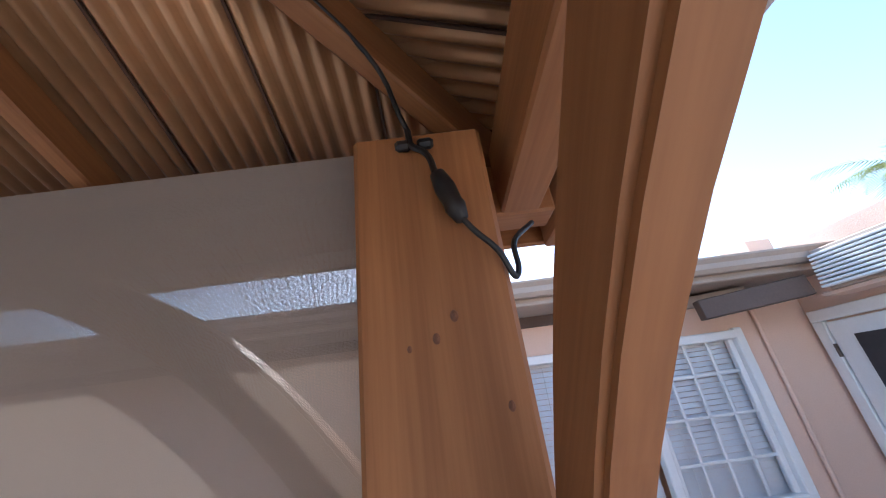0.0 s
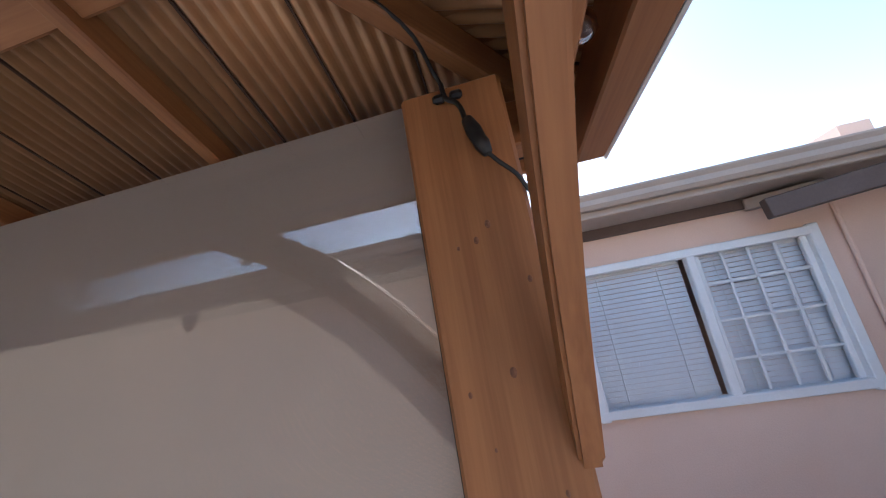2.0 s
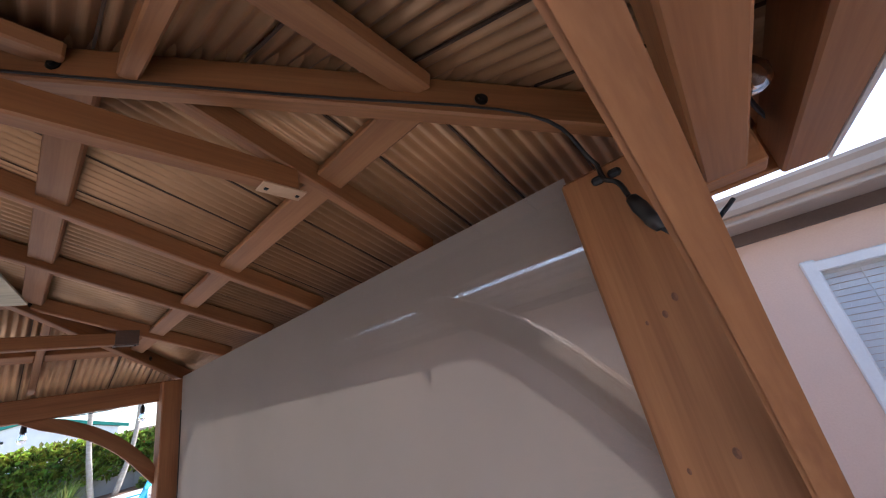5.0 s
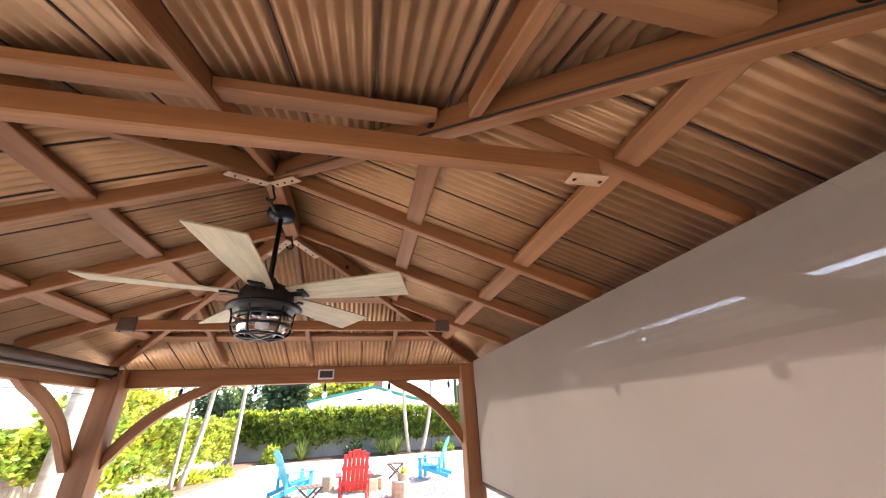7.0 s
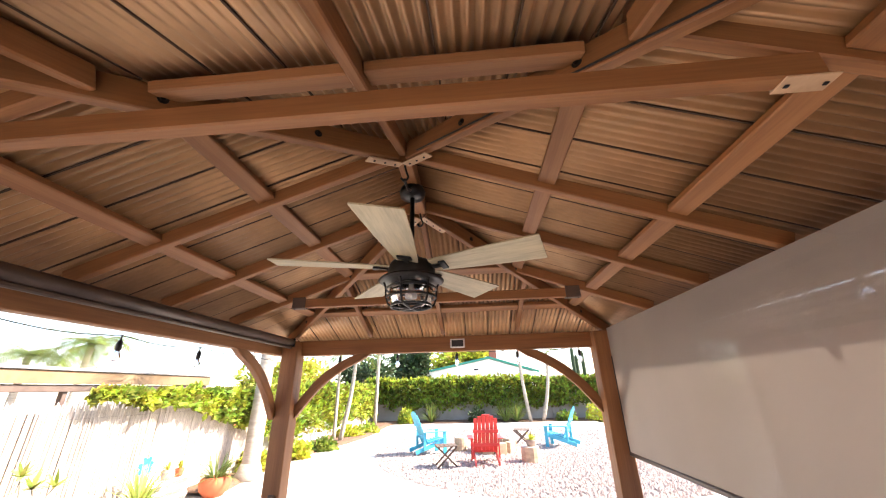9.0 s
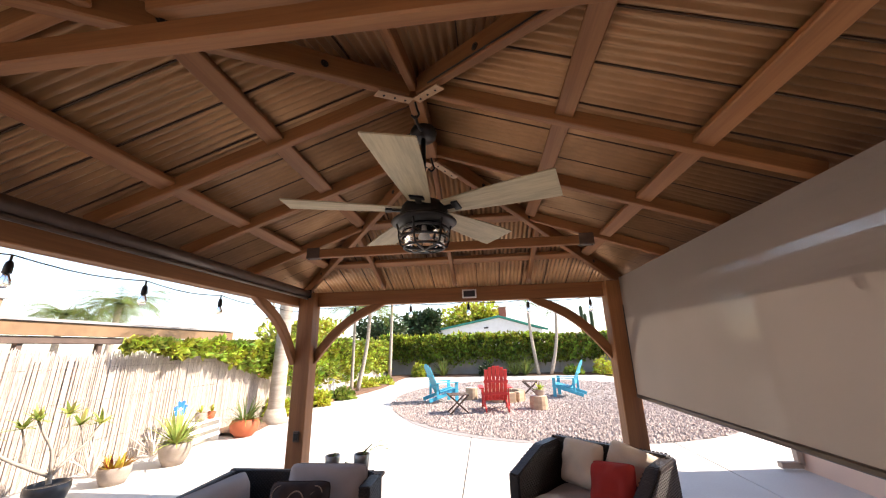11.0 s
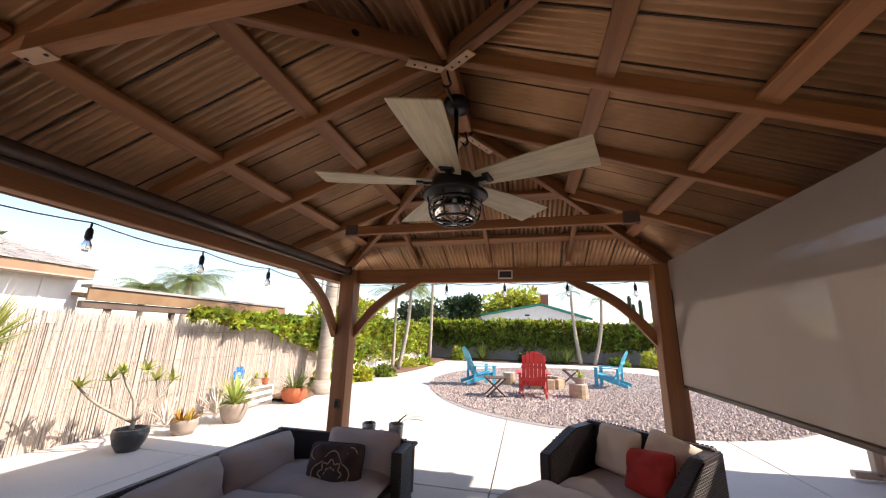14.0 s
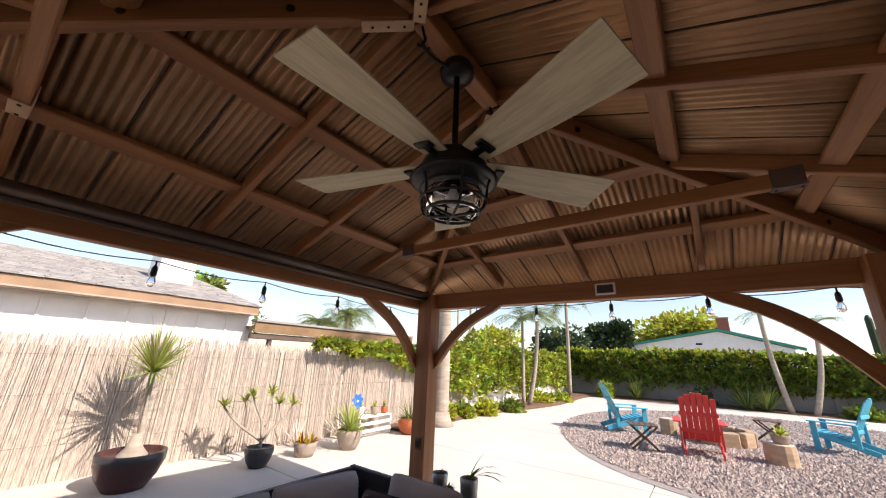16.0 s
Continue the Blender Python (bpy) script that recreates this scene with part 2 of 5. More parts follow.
def leaves(name, spots, size, mat, parent=None, rng=None, tall=1.6, droop=0.0):
    """Many small folded leaves at the spots (place, outward way)."""
    rng = rng or random.Random(1)
    v, f = [], []
    for place, way in spots:
        s = size * rng.uniform(0.6, 1.35)
        d = Vector((way[0] + rng.uniform(-0.9, 0.9), way[1] + rng.uniform(-0.9, 0.9), way[2] + rng.uniform(-0.9, 0.9) - droop)).normalized()
        side = d.cross(Vector((rng.uniform(-1, 1), rng.uniform(-1, 1), rng.uniform(-1, 1)))).normalized()
        nrm = d.cross(side)
        p = Vector(place)
        i = len(v)
        v += [p, p + d * s * tall * 0.5 + side * s * 0.5 + nrm * s * 0.12, p + d * s * tall, p + d * s * tall * 0.5 - side * s * 0.5 + nrm * s * 0.12]
        f += [(i, i + 1, i + 2), (i, i + 2, i + 3)]
    return raw(name, [tuple(q) for q in v], f, mat, parent)

# ---- the gazebo's plan ----
PX, PF, PN = 1.80, 2.10, 2.105              # post lines: sides, far, near
RIDGE = 0.339                               # half the ridge
Z0, SLOPE = 2.994, 0.3674                   # underside of the rafters at the ridge line, fall per metre
EX, EF, EN = 2.22, 2.56, 2.56               # eaves
SF, SN = SLOPE * EX / (EF - RIDGE), SLOPE * EX / (EN - RIDGE)
BEAM0, BEAM1 = 2.089, 2.26
SIDE = 0.14                                 # side beams: outward of the post line
PU, PL = 0.81, 1.45                         # purlin lines
TIE_Y, TIE_N = 1.123, 1.279                 # ties: far, near
RX = 0.90                                   # rafters of the end slopes


def under(x, y):
    """Height of the rafters' underside over a point of the plan."""
    return min(Z0 - SLOPE * abs(x), Z0 - (SF if y > 0 else SN) * max(0, abs(y) - RIDGE))


# ---- ground ----
def ground():
    n = 40
    v, f = [], []
    for j in range(n + 1):
        for i in range(n + 1):
            x = math.copysign(abs(i / n * 2 - 1) ** 3 * 900, i / n * 2 - 1)
            y = math.copysign(abs(j / n * 2 - 1) ** 3 * 900, j / n * 2 - 1)
            v.append((x, y, -0.06))
    for j in range(n):
        for i in range(n):
            a = j * (n + 1) + i
            f.append((a, a + 1, a + n + 2, a + n + 1))
    tagged(raw("ground", v, f, EARTH), "dry bare earth reaching out to the horizon", "ground", kind="structure")


ground()

GC, GR = (2.2, 10.2), (4.9, 5.75)          # gravel bed: middle and half sizes


def slab(name, x0, y0, x1, y1, parent):
    return part(name, box(x1 - x0 - 0.012, y1 - y0 - 0.012, 0.1, 0.006, ((x0 + x1) / 2, (y0 + y1) / 2, -0.05)), CONCRETE, parent)


patio = tagged(new("patio"), "pale broom-finished concrete patio cut by joints", "patio", kind="structure")
part("joint_bed", box(12.7, 26.4, 0.04, 0, (0.05, 6.4, -0.07)), BLOCK, patio, "dark recessed joints between the slabs")
xs = [-6.3, -3.6, 0.0, 3.3, 6.4]
ys = [-6.4, -3.6, -0.9, 1.85, 4.6, 7.4, 10.6, 13.8, 16.8, 19.4]
for i in range(len(xs) - 1):
    for j in range(len(ys) - 1):
        slab("concrete_slab", xs[i], ys[j], xs[i + 1], ys[j + 1], patio)


# ---- gazebo ----
gazebo = thing("gazebo", "brown stained wooden gazebo with a corrugated metal hip roof", "gazebo")


def post(x, y, wx, wy, label="", tall=2.25):
    m = pose(x, y, 0, 0, -90, 0)
    ob = part("post", box(tall, wy, wx, 0.008, (tall / 2, 0, 0)), WOOD, gazebo, label, m)
    part("post_foot", box(0.012, wy + 0.05, wx + 0.05, 0.004, (0.006, 0, 0)), BLACK, ob)
    return ob


post(PX, PF, 0.19, 0.19)
fl_post = post(-PX, PF, 0.19, 0.19)
nr_post = post(PX, -PN, 0.19, 0.24, "wide brown post with knots in its planed face", 2.185)
KNOT = material("wood_knot", (0.24, 0.10, 0.05), 0.6, second=(0.12, 0.05, 0.028), scale=60, bump=0.2)
for ky, kz, kr in ((-2.13, 1.83, 0.009), (-2.10, 1.80, 0.008), (-2.06, 1.79, 0.005), (-2.19, 1.70, 0.007), (-2.12, 1.53, 0.010), (-2.03, 1.50, 0.006), (-2.06, 1.40, 0.004), (-2.17, 1.32, 0.006), (-2.08, 1.05, 0.008)):
    part("knot", lathe([(kr * 0.8, -0.0012), (kr * 0.6, 0.0006), (kr * 0.35, 0.0002), (kr * 0.2, 0.001)], 14), KNOT, nr_post, m=Matrix.Translation((kz, ky + PN, 0.0952)) @ Matrix.Diagonal((1.5, 1, 1, 1)))
post(-PX, -PN, 0.19, 0.24, "", 2.185)
for sx in (-1, 1):
    timber("side_beam", (sx * (PX + SIDE), -PN - 0.3, BEAM0), (sx * (PX + SIDE), PF + 0.12, BEAM0), 0.09, BEAM1 - BEAM0 - 0.03, WOOD, gazebo)
timber("end_beam", (-PX - SIDE + 0.047, PF + 0.065, BEAM0), (PX + SIDE - 0.047, PF + 0.065, BEAM0), 0.09, BEAM1 - BEAM0, WOOD, gazebo)
timber("end_beam", (-PX - SIDE + 0.047, -2.32, BEAM0), (PX + SIDE - 0.047, -2.32, BEAM0), 0.09, BEAM1 - BEAM0, WOOD, gazebo)


def brace(foot, top, thick, depth=0.10):
    """An arched knee brace in an upright plane, from its foot on the post to its head under the beam."""
    foot, top = Vector(foot), Vector(top)
    run = Vector((top.x - foot.x, top.y - foot.y, 0))
    w, h = run.length, top.z - foot.z
    outer, inner = [], []
    # a shallow arc bowed towards the corner, its ends cut flush with post and beam
    chord = math.hypot(w, h)
    ux, uz = w / chord, h / chord
    for k in range(13):
        t = k / 12
        bow = 0.085 * math.sin(math.pi * t)
        cx, cz = w * t - uz * bow, h * t + ux * bow
        outer.append((cx - uz * depth / 2, cz + ux * depth / 2))
        inner.append((cx + uz * depth / 2, cz - ux * depth / 2))
    outer[0], inner[0] = (0, depth * 0.62), (0, -depth * 0.75)
    outer[1] = (max(0.004, outer[1][0]), outer[1][1])
    outer[-1], inner[-1] = (w - depth * 0.75, h), (w + depth * 0.7, h)
    outer[-2] = (outer[-2][0], min(h - 0.004, outer[-2][1]))
    bm = bmesh.new()
    sheets = []
    for s in (-thick / 2, thick / 2):
        sheets.append([[bm.verts.new((x, s, z)) for x, z in line] for line in (outer, inner)])
    for k in range(12):
        (o0, i0), (o1, i1) = sheets
        bm.faces.new((o0[k], o0[k + 1], i0[k + 1], i0[k]))
        bm.faces.new((o1[k], i1[k], i1[k + 1], o1[k + 1]))
        bm.faces.new((o0[k], o1[k], o1[k + 1], o0[k + 1]))
        bm.faces.new((i0[k], i0[k + 1], i1[k + 1], i1[k]))
    for k in (0, 12):
        q = (o0[k], i0[k], i1[k], o1[k])
        bm.faces.new(q if k == 0 else q[::-1])
    bmesh.ops.recalc_face_normals(bm, faces=bm.faces)
    bmesh.ops.bevel(bm, geom=[e for e in bm.edges if e.calc_face_angle(0) > 0.6], offset=0.007, segments=2, affect="EDGES")
    x = run.normalized()
    m = Matrix((x, Vector((0, 0, 1)).cross(x), Vector((0, 0, 1)))).transposed().to_4x4()
    m.translation = foot
    tilt = Matrix.Rotation(-math.atan2(h, w), 4, "Y")
    bmesh.ops.transform(bm, matrix=tilt.inverted(), verts=bm.verts)
    m = m @ tilt
    ob = part("brace", bm, WOOD, gazebo, "arched knee brace", m)
    return ob


RUN, DROP = 0.78, 0.61
for sx in (-1, 1):
    brace((sx * (PX - 0.095), PF + 0.05, BEAM0 - DROP), (sx * (PX - 0.095 - RUN), PF + 0.05, BEAM0), 0.07)
    brace((sx * (PX + 0.11), PF - 0.095, BEAM0 - DROP), (sx * (PX + 0.11), PF - 0.095 - RUN, BEAM0), 0.07)
    brace((sx * (PX + 0.13), -PN + 0.12, BEAM0 - DROP), (sx * (PX + 0.13), -PN + 0.15 + RUN, BEAM0), 0.07)
    brace((sx * (PX - 0.095), -2.222, BEAM0 - 0.67), (sx * (PX - 0.095 - 0.80), -2.222, BEAM0), 0.045, 0.09)

# rafters, hips, purlins, ridge and ties
RD = 0.09
for sx in (-1, 1):
    for y in (-TIE_N, -RIDGE, RIDGE, TIE_Y):
        top = max(0, abs(y) - RIDGE) * (EX / ((EF if y > 0 else EN) - RIDGE)) + 0.02
        e = 1.95
        up = (sx * SLOPE, 0, 1)
        r = timber("rafter", (sx * e, y, under(e, 0)), (sx * top, y, under(top, 0)), 0.045, RD, WOOD, gazebo, up)
        clip = box(0.03, 0.055, 0.035, 0.003)
        part("rafter_clip", clip, PALE, r, "bare metal clip at the rafter's foot", pose(0.015 - r.dimensions.x / 2, 0, 0.0))
    for fy, ee, s in ((1, EF, SF), (-1, EN, SN)):
        px, py = sx * (EX - 0.22), fy * (ee - 0.22 * (ee - RIDGE) / EX)
        n = Vector((sx * SLOPE, fy * s, 2)).normalized()
        hip = timber("hip_rafter", (px, py, under(px, py) - 0.03), (sx * 0.03, fy * (RIDGE + 0.03), Z0 - 0.045), 0.05, 0.12, WOOD, gazebo, n)
        for along in (-0.27, 0.12, 0.33):
            for side in (-1, 1):
                part("bolt", lathe([(0.019, 0), (0.019, 0.003), (0.010, 0.004), (0.009, 0.010)], 12), BLACK, hip, m=pose(along * hip.dimensions.x, side * 0.025, 0.055, -90 * side, 0, 0))
    for line in (PU, PL):
        stops = [-TIE_N, -RIDGE, RIDGE, TIE_Y]
        ends = [-(RIDGE + line * (EN - RIDGE) / EX), RIDGE + line * (EF - RIDGE) / EX]
        stops = [ends[0]] + [s for s in stops if ends[0] + 0.1 < s < ends[1] - 0.1] + [ends[1]]
        for a, b in zip(stops, stops[1:]):
            z = Z0 - SLOPE * line + 0.035
            timber("purlin", (sx * line, a + 0.023, z), (sx * line, b - 0.023, z), 0.10, 0.045, WOOD, gazebo, (sx * SLOPE, 0, 1))
for fy, ee, s in ((1, EF, SF), (-1, EN, SN)):
    for line in (PU, PL):
        w = line
        y = fy * (RIDGE + line * (ee - RIDGE) / EX)
        z = Z0 - SLOPE * line + 0.035
        stops = [-w, 0, w] if line == PU else [-w, -RX, 0, RX, w]
        for a, b in zip(stops, stops[1:]):
            timber("purlin", (a + 0.023, y, z), (b - 0.023, y, z), 0.10, 0.045, WOOD, gazebo, (0, fy * s, 1))
    for x in (-RX, 0, RX):
        y0 = RIDGE + abs(x) * (ee - RIDGE) / EX + 0.03
        y1 = ee - 0.32
        timber("rafter", (x, fy * y1, Z0 - s * (y1 - RIDGE)), (x, fy * y0, Z0 - s * (y0 - RIDGE)), 0.045, RD, WOOD, gazebo, (0, fy * s, 1))
    ty, tz = (TIE_Y, 2.435) if fy > 0 else (-TIE_N, 2.43)
    timber("tie_beam", (-1.34, ty, tz), (1.34, ty, tz), 0.05, 0.085, WOOD, gazebo)
    for sx in (-1, 1):
        plate = part("tie_bracket", add(box(0.14, 0.062, 0.006, 0.002, (0, 0, -0.004)), box(0.13, 0.006, 0.1, 0.002, (0, -fy * 0.029, 0.05))), DARKTRIM if fy > 0 else PALE,
                     gazebo, "flat bracket plate at the tie's end", pose(sx * 1.29, ty, tz))
        for bx in (-0.05, 0.05):
            part("bolt", box(0.014, 0.014, 0.006, 0.003, (bx, 0, -0.01)), BLACK, plate)
    for sx in (-1, 1):
        d = Vector((sx * EX, fy * (ee - RIDGE), -SLOPE * EX)).normalized()
        peak = Vector((0, fy * RIDGE, Z0 - 0.06))
        b = timber("peak_plate", peak + d * 0.02, peak + d * 0.25, 0.055, 0.008, PALE, gazebo, (0, 0, 1), "pale metal plate joining the hips", 0.002)
        for k in (-0.07, 0.0, 0.07):
            part("bolt", box(0.012, 0.012, 0.008, 0.003, (k, 0, -0.003)), BLACK, b)
timber("ridge_board", (0, -RIDGE, Z0 - 0.035), (0, RIDGE, Z0 - 0.035), 0.09, 0.12, WOOD, gazebo)


# ---- corrugated roof sheets, each panel a piece ----
def roof_sheets():
    roof = part("roof_cap", box(0.2, 2 * RIDGE + 0.1, 0.05, 0.01, (0, 0, Z0 + 0.135)), TIN, gazebo, "metal ridge cap")
    width, waves = 0.282, 6
    for side in ("right", "left", "far", "near"):
        if side in ("right", "left"):
            lo, hi, reach, run = -EN, EF, EX, EX
        else:
            ee = EF if side == "far" else EN
            lo, hi, reach, run = -EX, EX, ee - RIDGE, ee
        slope = SLOPE * EX / reach
        count = math.ceil((hi - lo) / width)
        step = (hi - lo) / count
        for k in range(count):
            u0, u1 = lo + k * step, lo + (k + 1) * step
            v, f = [], []
            n = waves * 6
            for i in range(n + 1):
                u = u0 + (u1 - u0) * i / n
                if side in ("right", "left"):
                    d = max(0, (abs(u) - RIDGE) * EX / ((EF if u > 0 else EN) - RIDGE))
                else:
                    d = abs(u) * reach / EX
                d = min(d, reach)
                w = 0.011 * math.cos(2 * math.pi * waves * i / n)
                for q in (reach, d):
                    z = Z0 + 0.108 - slope * q + w
                    for t in (0.0, 0.005):
                        if side == "right":
                            v.append((q, u, z + t))
                        elif side == "left":
                            v.append((-q, u, z + t))
                        elif side == "far":
                            v.append((u, RIDGE + q, z + t))
                        else:
                            v.append((u, -RIDGE - q, z + t))
            for i in range(n):
                a, b = i * 4, i * 4 + 4
                f += [(a, a + 2, b + 2, b), (a + 1, b + 1, b + 3, a + 3), (a, b, b + 1, a + 1), (a + 2, a + 3, b + 3, b + 2)]
            f += [(0, 1, 3, 2), (n * 4, n * 4 + 2, n * 4 + 3, n * 4 + 1)]
            raw("roof_panel", v, f, TIN, roof, smooth=True)
            # overlapping seam under the joint
            if k:
                u = lo + k * step
                d = max(0, (abs(u) - RIDGE) * EX / ((EF if u > 0 else EN) - RIDGE)) if side in ("right", "left") else abs(u) * reach / EX
                if d < reach - 0.05:
                    pts = []
                    for q in (reach - 0.02, d + 0.02):
                        z = Z0 + 0.105 - slope * q
                        pts.append({"right": (q, u, z), "left": (-q, u, z), "far": (u, RIDGE + q, z), "near": (u, -RIDGE - q, z)}[side])
                    timber("seam", pts[0], pts[1], 0.0065, 0.008, SEAM, roof, bevel=0)
    return roof


roof_sheets()
ZE = Z0 - SLOPE * EX
for sx in (-1, 1):
    for fy, ee, sl in ((1, EF, SF), (-1, EN, SN)):
        timber("hip_cap", (sx * EX, fy * ee, ZE + 0.105), (0, fy * RIDGE, Z0 + 0.105), 0.2, 0.03, TIN, gazebo)
for sx in (-1, 1):
    timber("fascia", (sx * EX, -EN, ZE - 0.04), (sx * EX, EF, ZE - 0.04), 0.022, 0.168, WOOD, gazebo)
timber("fascia", (-EX + 0.02, EF - 0.01, ZE - 0.04), (EX - 0.02, EF - 0.01, ZE - 0.04), 0.022, 0.168, WOOD, gazebo)
timber("fascia", (-EX + 0.02, -EN + 0.05, ZE - 0.06), (EX - 0.02, -EN + 0.05, ZE - 0.06), 0.10, 0.16, WOOD, gazebo)
timber("drip_edge", (-EX, -EN - 0.006, ZE - 0.065), (EX, -EN - 0.006, ZE - 0.065), 0.012, 0.17, WHITE, gazebo)


# ---- roller shades ----
def roller_shade(label, sx, bottom):
    ob = thing("roller_shade", label, "shade", pose(sx * PX, 0, 0))
    y0, y1 = -PN + 0.14, PF - 0.11
    top = 2.27 if bottom else BEAM1 - 0.03
    part("roller", tube([(sx * (0.082 if bottom else -0.02), y0, top - 0.07 if bottom else top), (sx * (0.082 if bottom else -0.02), y1, top - 0.07 if bottom else top)], 0.022 if bottom else 0.042, 20), BRONZE, ob, smooth=True)
    if not bottom:
        part("hem_bar", box(0.03, y1 - y0, 0.03, 0.008, (-sx * 0.02, (y0 + y1) / 2, top - 0.055)), BRONZE, ob, "bronze bottom rail")
        for y in (y0, y1):
            part("end_cap", box(0.09, 0.02, 0.10, 0.01, (-sx * 0.02, y, top)), BLACK, ob)
    if bottom:
        ny, nz = 60, 24
        for ply in (0.0, 0.00025, 0.00055):
            v, f = [], []
            for j in range(nz + 1):
                z = top + (bottom - top) * j / nz
                for i in range(ny + 1):
                    y = y0 + (y1 - y0) * i / ny
                    v.append((sx * (0.05 + ply) + 0.005 * math.sin(y * 2.1 + z) * (j / nz), y, z))
            for j in range(nz):
                for i in range(ny):
                    a = j * (ny + 1) + i
                    f.append((a, a + 1, a + ny + 2, a + ny + 1))
            raw("fabric", v, f, SCREEN, ob, "taut beige sun-screen mesh", smooth=True)
        part("hem_bar", box(0.028, y1 - y0, 0.035, 0.008, (sx * 0.05, (y0 + y1) / 2, bottom)), BRONZE, ob, "bronze bottom rail")
        for y in (y0, y1):
            part("side_track", box(0.018, 0.012, BEAM1 - bottom - 0.3, 0.003, (sx * 0.05, y + (0.006 if y < 0 else -0.006), (BEAM1 + bottom) / 2 - 0.14)), BLACK, ob)
    return ob


roller_shade("beige mesh roller shade lowered along the house side", 1, 1.05)
roller_shade("rolled-up bronze roller shade under the side beam", -1, 0)

# ---- ceiling fan ----
def ceiling_fan():
    fan = thing("ceiling_fan", "black ceiling fan with five washed wood blades and a caged lamp", "ceiling fan", pose(0.0, -0.03, 2.30) @ Matrix.Scale(1.09, 4))
    top = 0.60
    part("canopy", lathe([(0.03, top - 0.06), (0.075, top - 0.05), (0.082, top - 0.02), (0.07, top + 0.01), (0.05, top + 0.03)]), BLACK, fan, smooth=True)
    for y in (-0.26, 0.32):
        part("hook", tube(curve([(0, y, 0.60), (0.012, y, 0.55), (0.02, y, 0.52), (0, y, 0.50), (-0.02, y, 0.52)]), 0.006), BLACK, fan)
    part("hanger", tube(curve([(0, -0.26, 0.51), (0.005, -0.18, 0.50), (0, -0.08, top - 0.05), (0, -0.04, top - 0.03)]), 0.008), BLACK, fan)
    part("mount_block", box(0.09, 0.12, 0.05, 0.006, (0, 0.0, top + 0.03)), WOOD, fan, "wooden mounting block under the ridge")
    part("downrod", tube([(0, 0, 0.12), (0, 0, top - 0.05)], 0.014, 12), BLACK, fan, smooth=True)
    part("motor", lathe([(0.03, 0.17), (0.05, 0.14), (0.115, 0.11), (0.135, 0.08), (0.135, 0.04), (0.12, 0.0), (0.08, -0.01)], 36), BLACK, fan, smooth=True)
    lamp = Matrix.Diagonal((1.12, 1.12, 1.3, 1))
    part("lamp_plate", lathe([(0.08, -0.003), (0.155, 0.01), (0.165, 0.0), (0.15, -0.008), (0.08, -0.013)], 36), BLACK, fan, m=lamp, smooth=True)
    jar = part("glass_jar", lathe([(0.085, -0.010), (0.108, -0.020), (0.112, -0.066), (0.10, -0.099), (0.085, -0.109), (0.08, -0.109), (0.095, -0.098), (0.107, -0.066), (0.103, -0.021), (0.082, -0.013)], 36), CLEAR, fan, "clear seeded glass jar", lamp, True)
    jar.visible_shadow = False
    part("bulb", lathe([(0.012, -0.013), (0.014, -0.033), (0.03, -0.059), (0.028, -0.076), (0.012, -0.086)]), WHITE, fan, m=lamp, smooth=True)
    for z, r in ((-0.036, 0.125), (-0.073, 0.122), (-0.109, 0.10)):
        ring = [(r * math.cos(a * math.pi / 16), r * math.sin(a * math.pi / 16), z) for a in range(33)]
        part("cage_ring", tube(ring, 0.005, 6), BLACK, fan, m=lamp)
    for k in range(6):
        a = k * math.pi / 3 + 0.3
        c, s = math.cos(a), math.sin(a)
        part("cage_wire", tube(curve([(0.14 * c, 0.14 * s, 0), (0.128 * c, 0.128 * s, -0.033), (0.124 * c, 0.124 * s, -0.073), (0.1 * c, 0.1 * s, -0.110), (0.0, 0.0, -0.117)], 3), 0.005, 6), BLACK, fan, m=lamp)
    for k in range(5):
        a = radians(-91 + 72 * k)
        m = Matrix.Rotation(a, 4, "Z") @ Matrix.Translation((0, 0, 0.075)) @ Matrix.Rotation(radians(-11), 4, "X")
        bm = bmesh.new()
        prof = [(0.13, 0.06), (0.2, 0.07), (0.45, 0.096), (0.70, 0.112), (0.738, 0.113), (0.742, 0.110)]
        rows = []
        for x, w in prof:
            rows.append([bm.verts.new((x, s * w, z)) for s, z in ((-1, 0), (1, 0), (1, 0.007), (-1, 0.007))])
        for p, q in zip(rows, rows[1:]):
            for i in range(4):
                bm.faces.new((p[i], q[i], q[(i + 1) % 4], p[(i + 1) % 4]))
        bm.faces.new(rows[0])
        bm.faces.new(rows[-1][::-1])
        bmesh.ops.recalc_face_normals(bm, faces=bm.faces)
        blade = part("blade", bm, BLADE, fan, "weathered grey-washed wooden blade", m)
        part("blade_arm", add(box(0.12, 0.035, 0.012, 0.004, (0.14, 0, -0.006)), box(0.04, 0.08, 0.012, 0.004, (0.2, 0, -0.006))), BLACK, blade)
    return fan


ceiling_fan()

# cable along the hip to the fan, plug and lead on the post
lead = tagged(new("power_cable"), "black cable with a plug hanging on the post", "cable")
pf = PX - 0.108
part("lead", tube(curve([(pf + 0.01, -2.09, 2.19), (pf - 0.006, -2.095, 2.14), (pf - 0.01, -2.115, 2.12), (pf - 0.012, -2.125, 2.10), (pf - 0.015, -2.13, 2.07)]), 0.006), RUBBER, lead)
part("plug", lathe([(0.006, -0.05), (0.013, -0.045), (0.018, -0.015), (0.016, 0.015), (0.018, 0.025), (0.011, 0.05), (0.006, 0.052)], 14), RUBBER, lead, m=look((pf - 0.018, -2.147, 2.02), (pf - 0.018, -2.125, 2.09)), smooth=True)
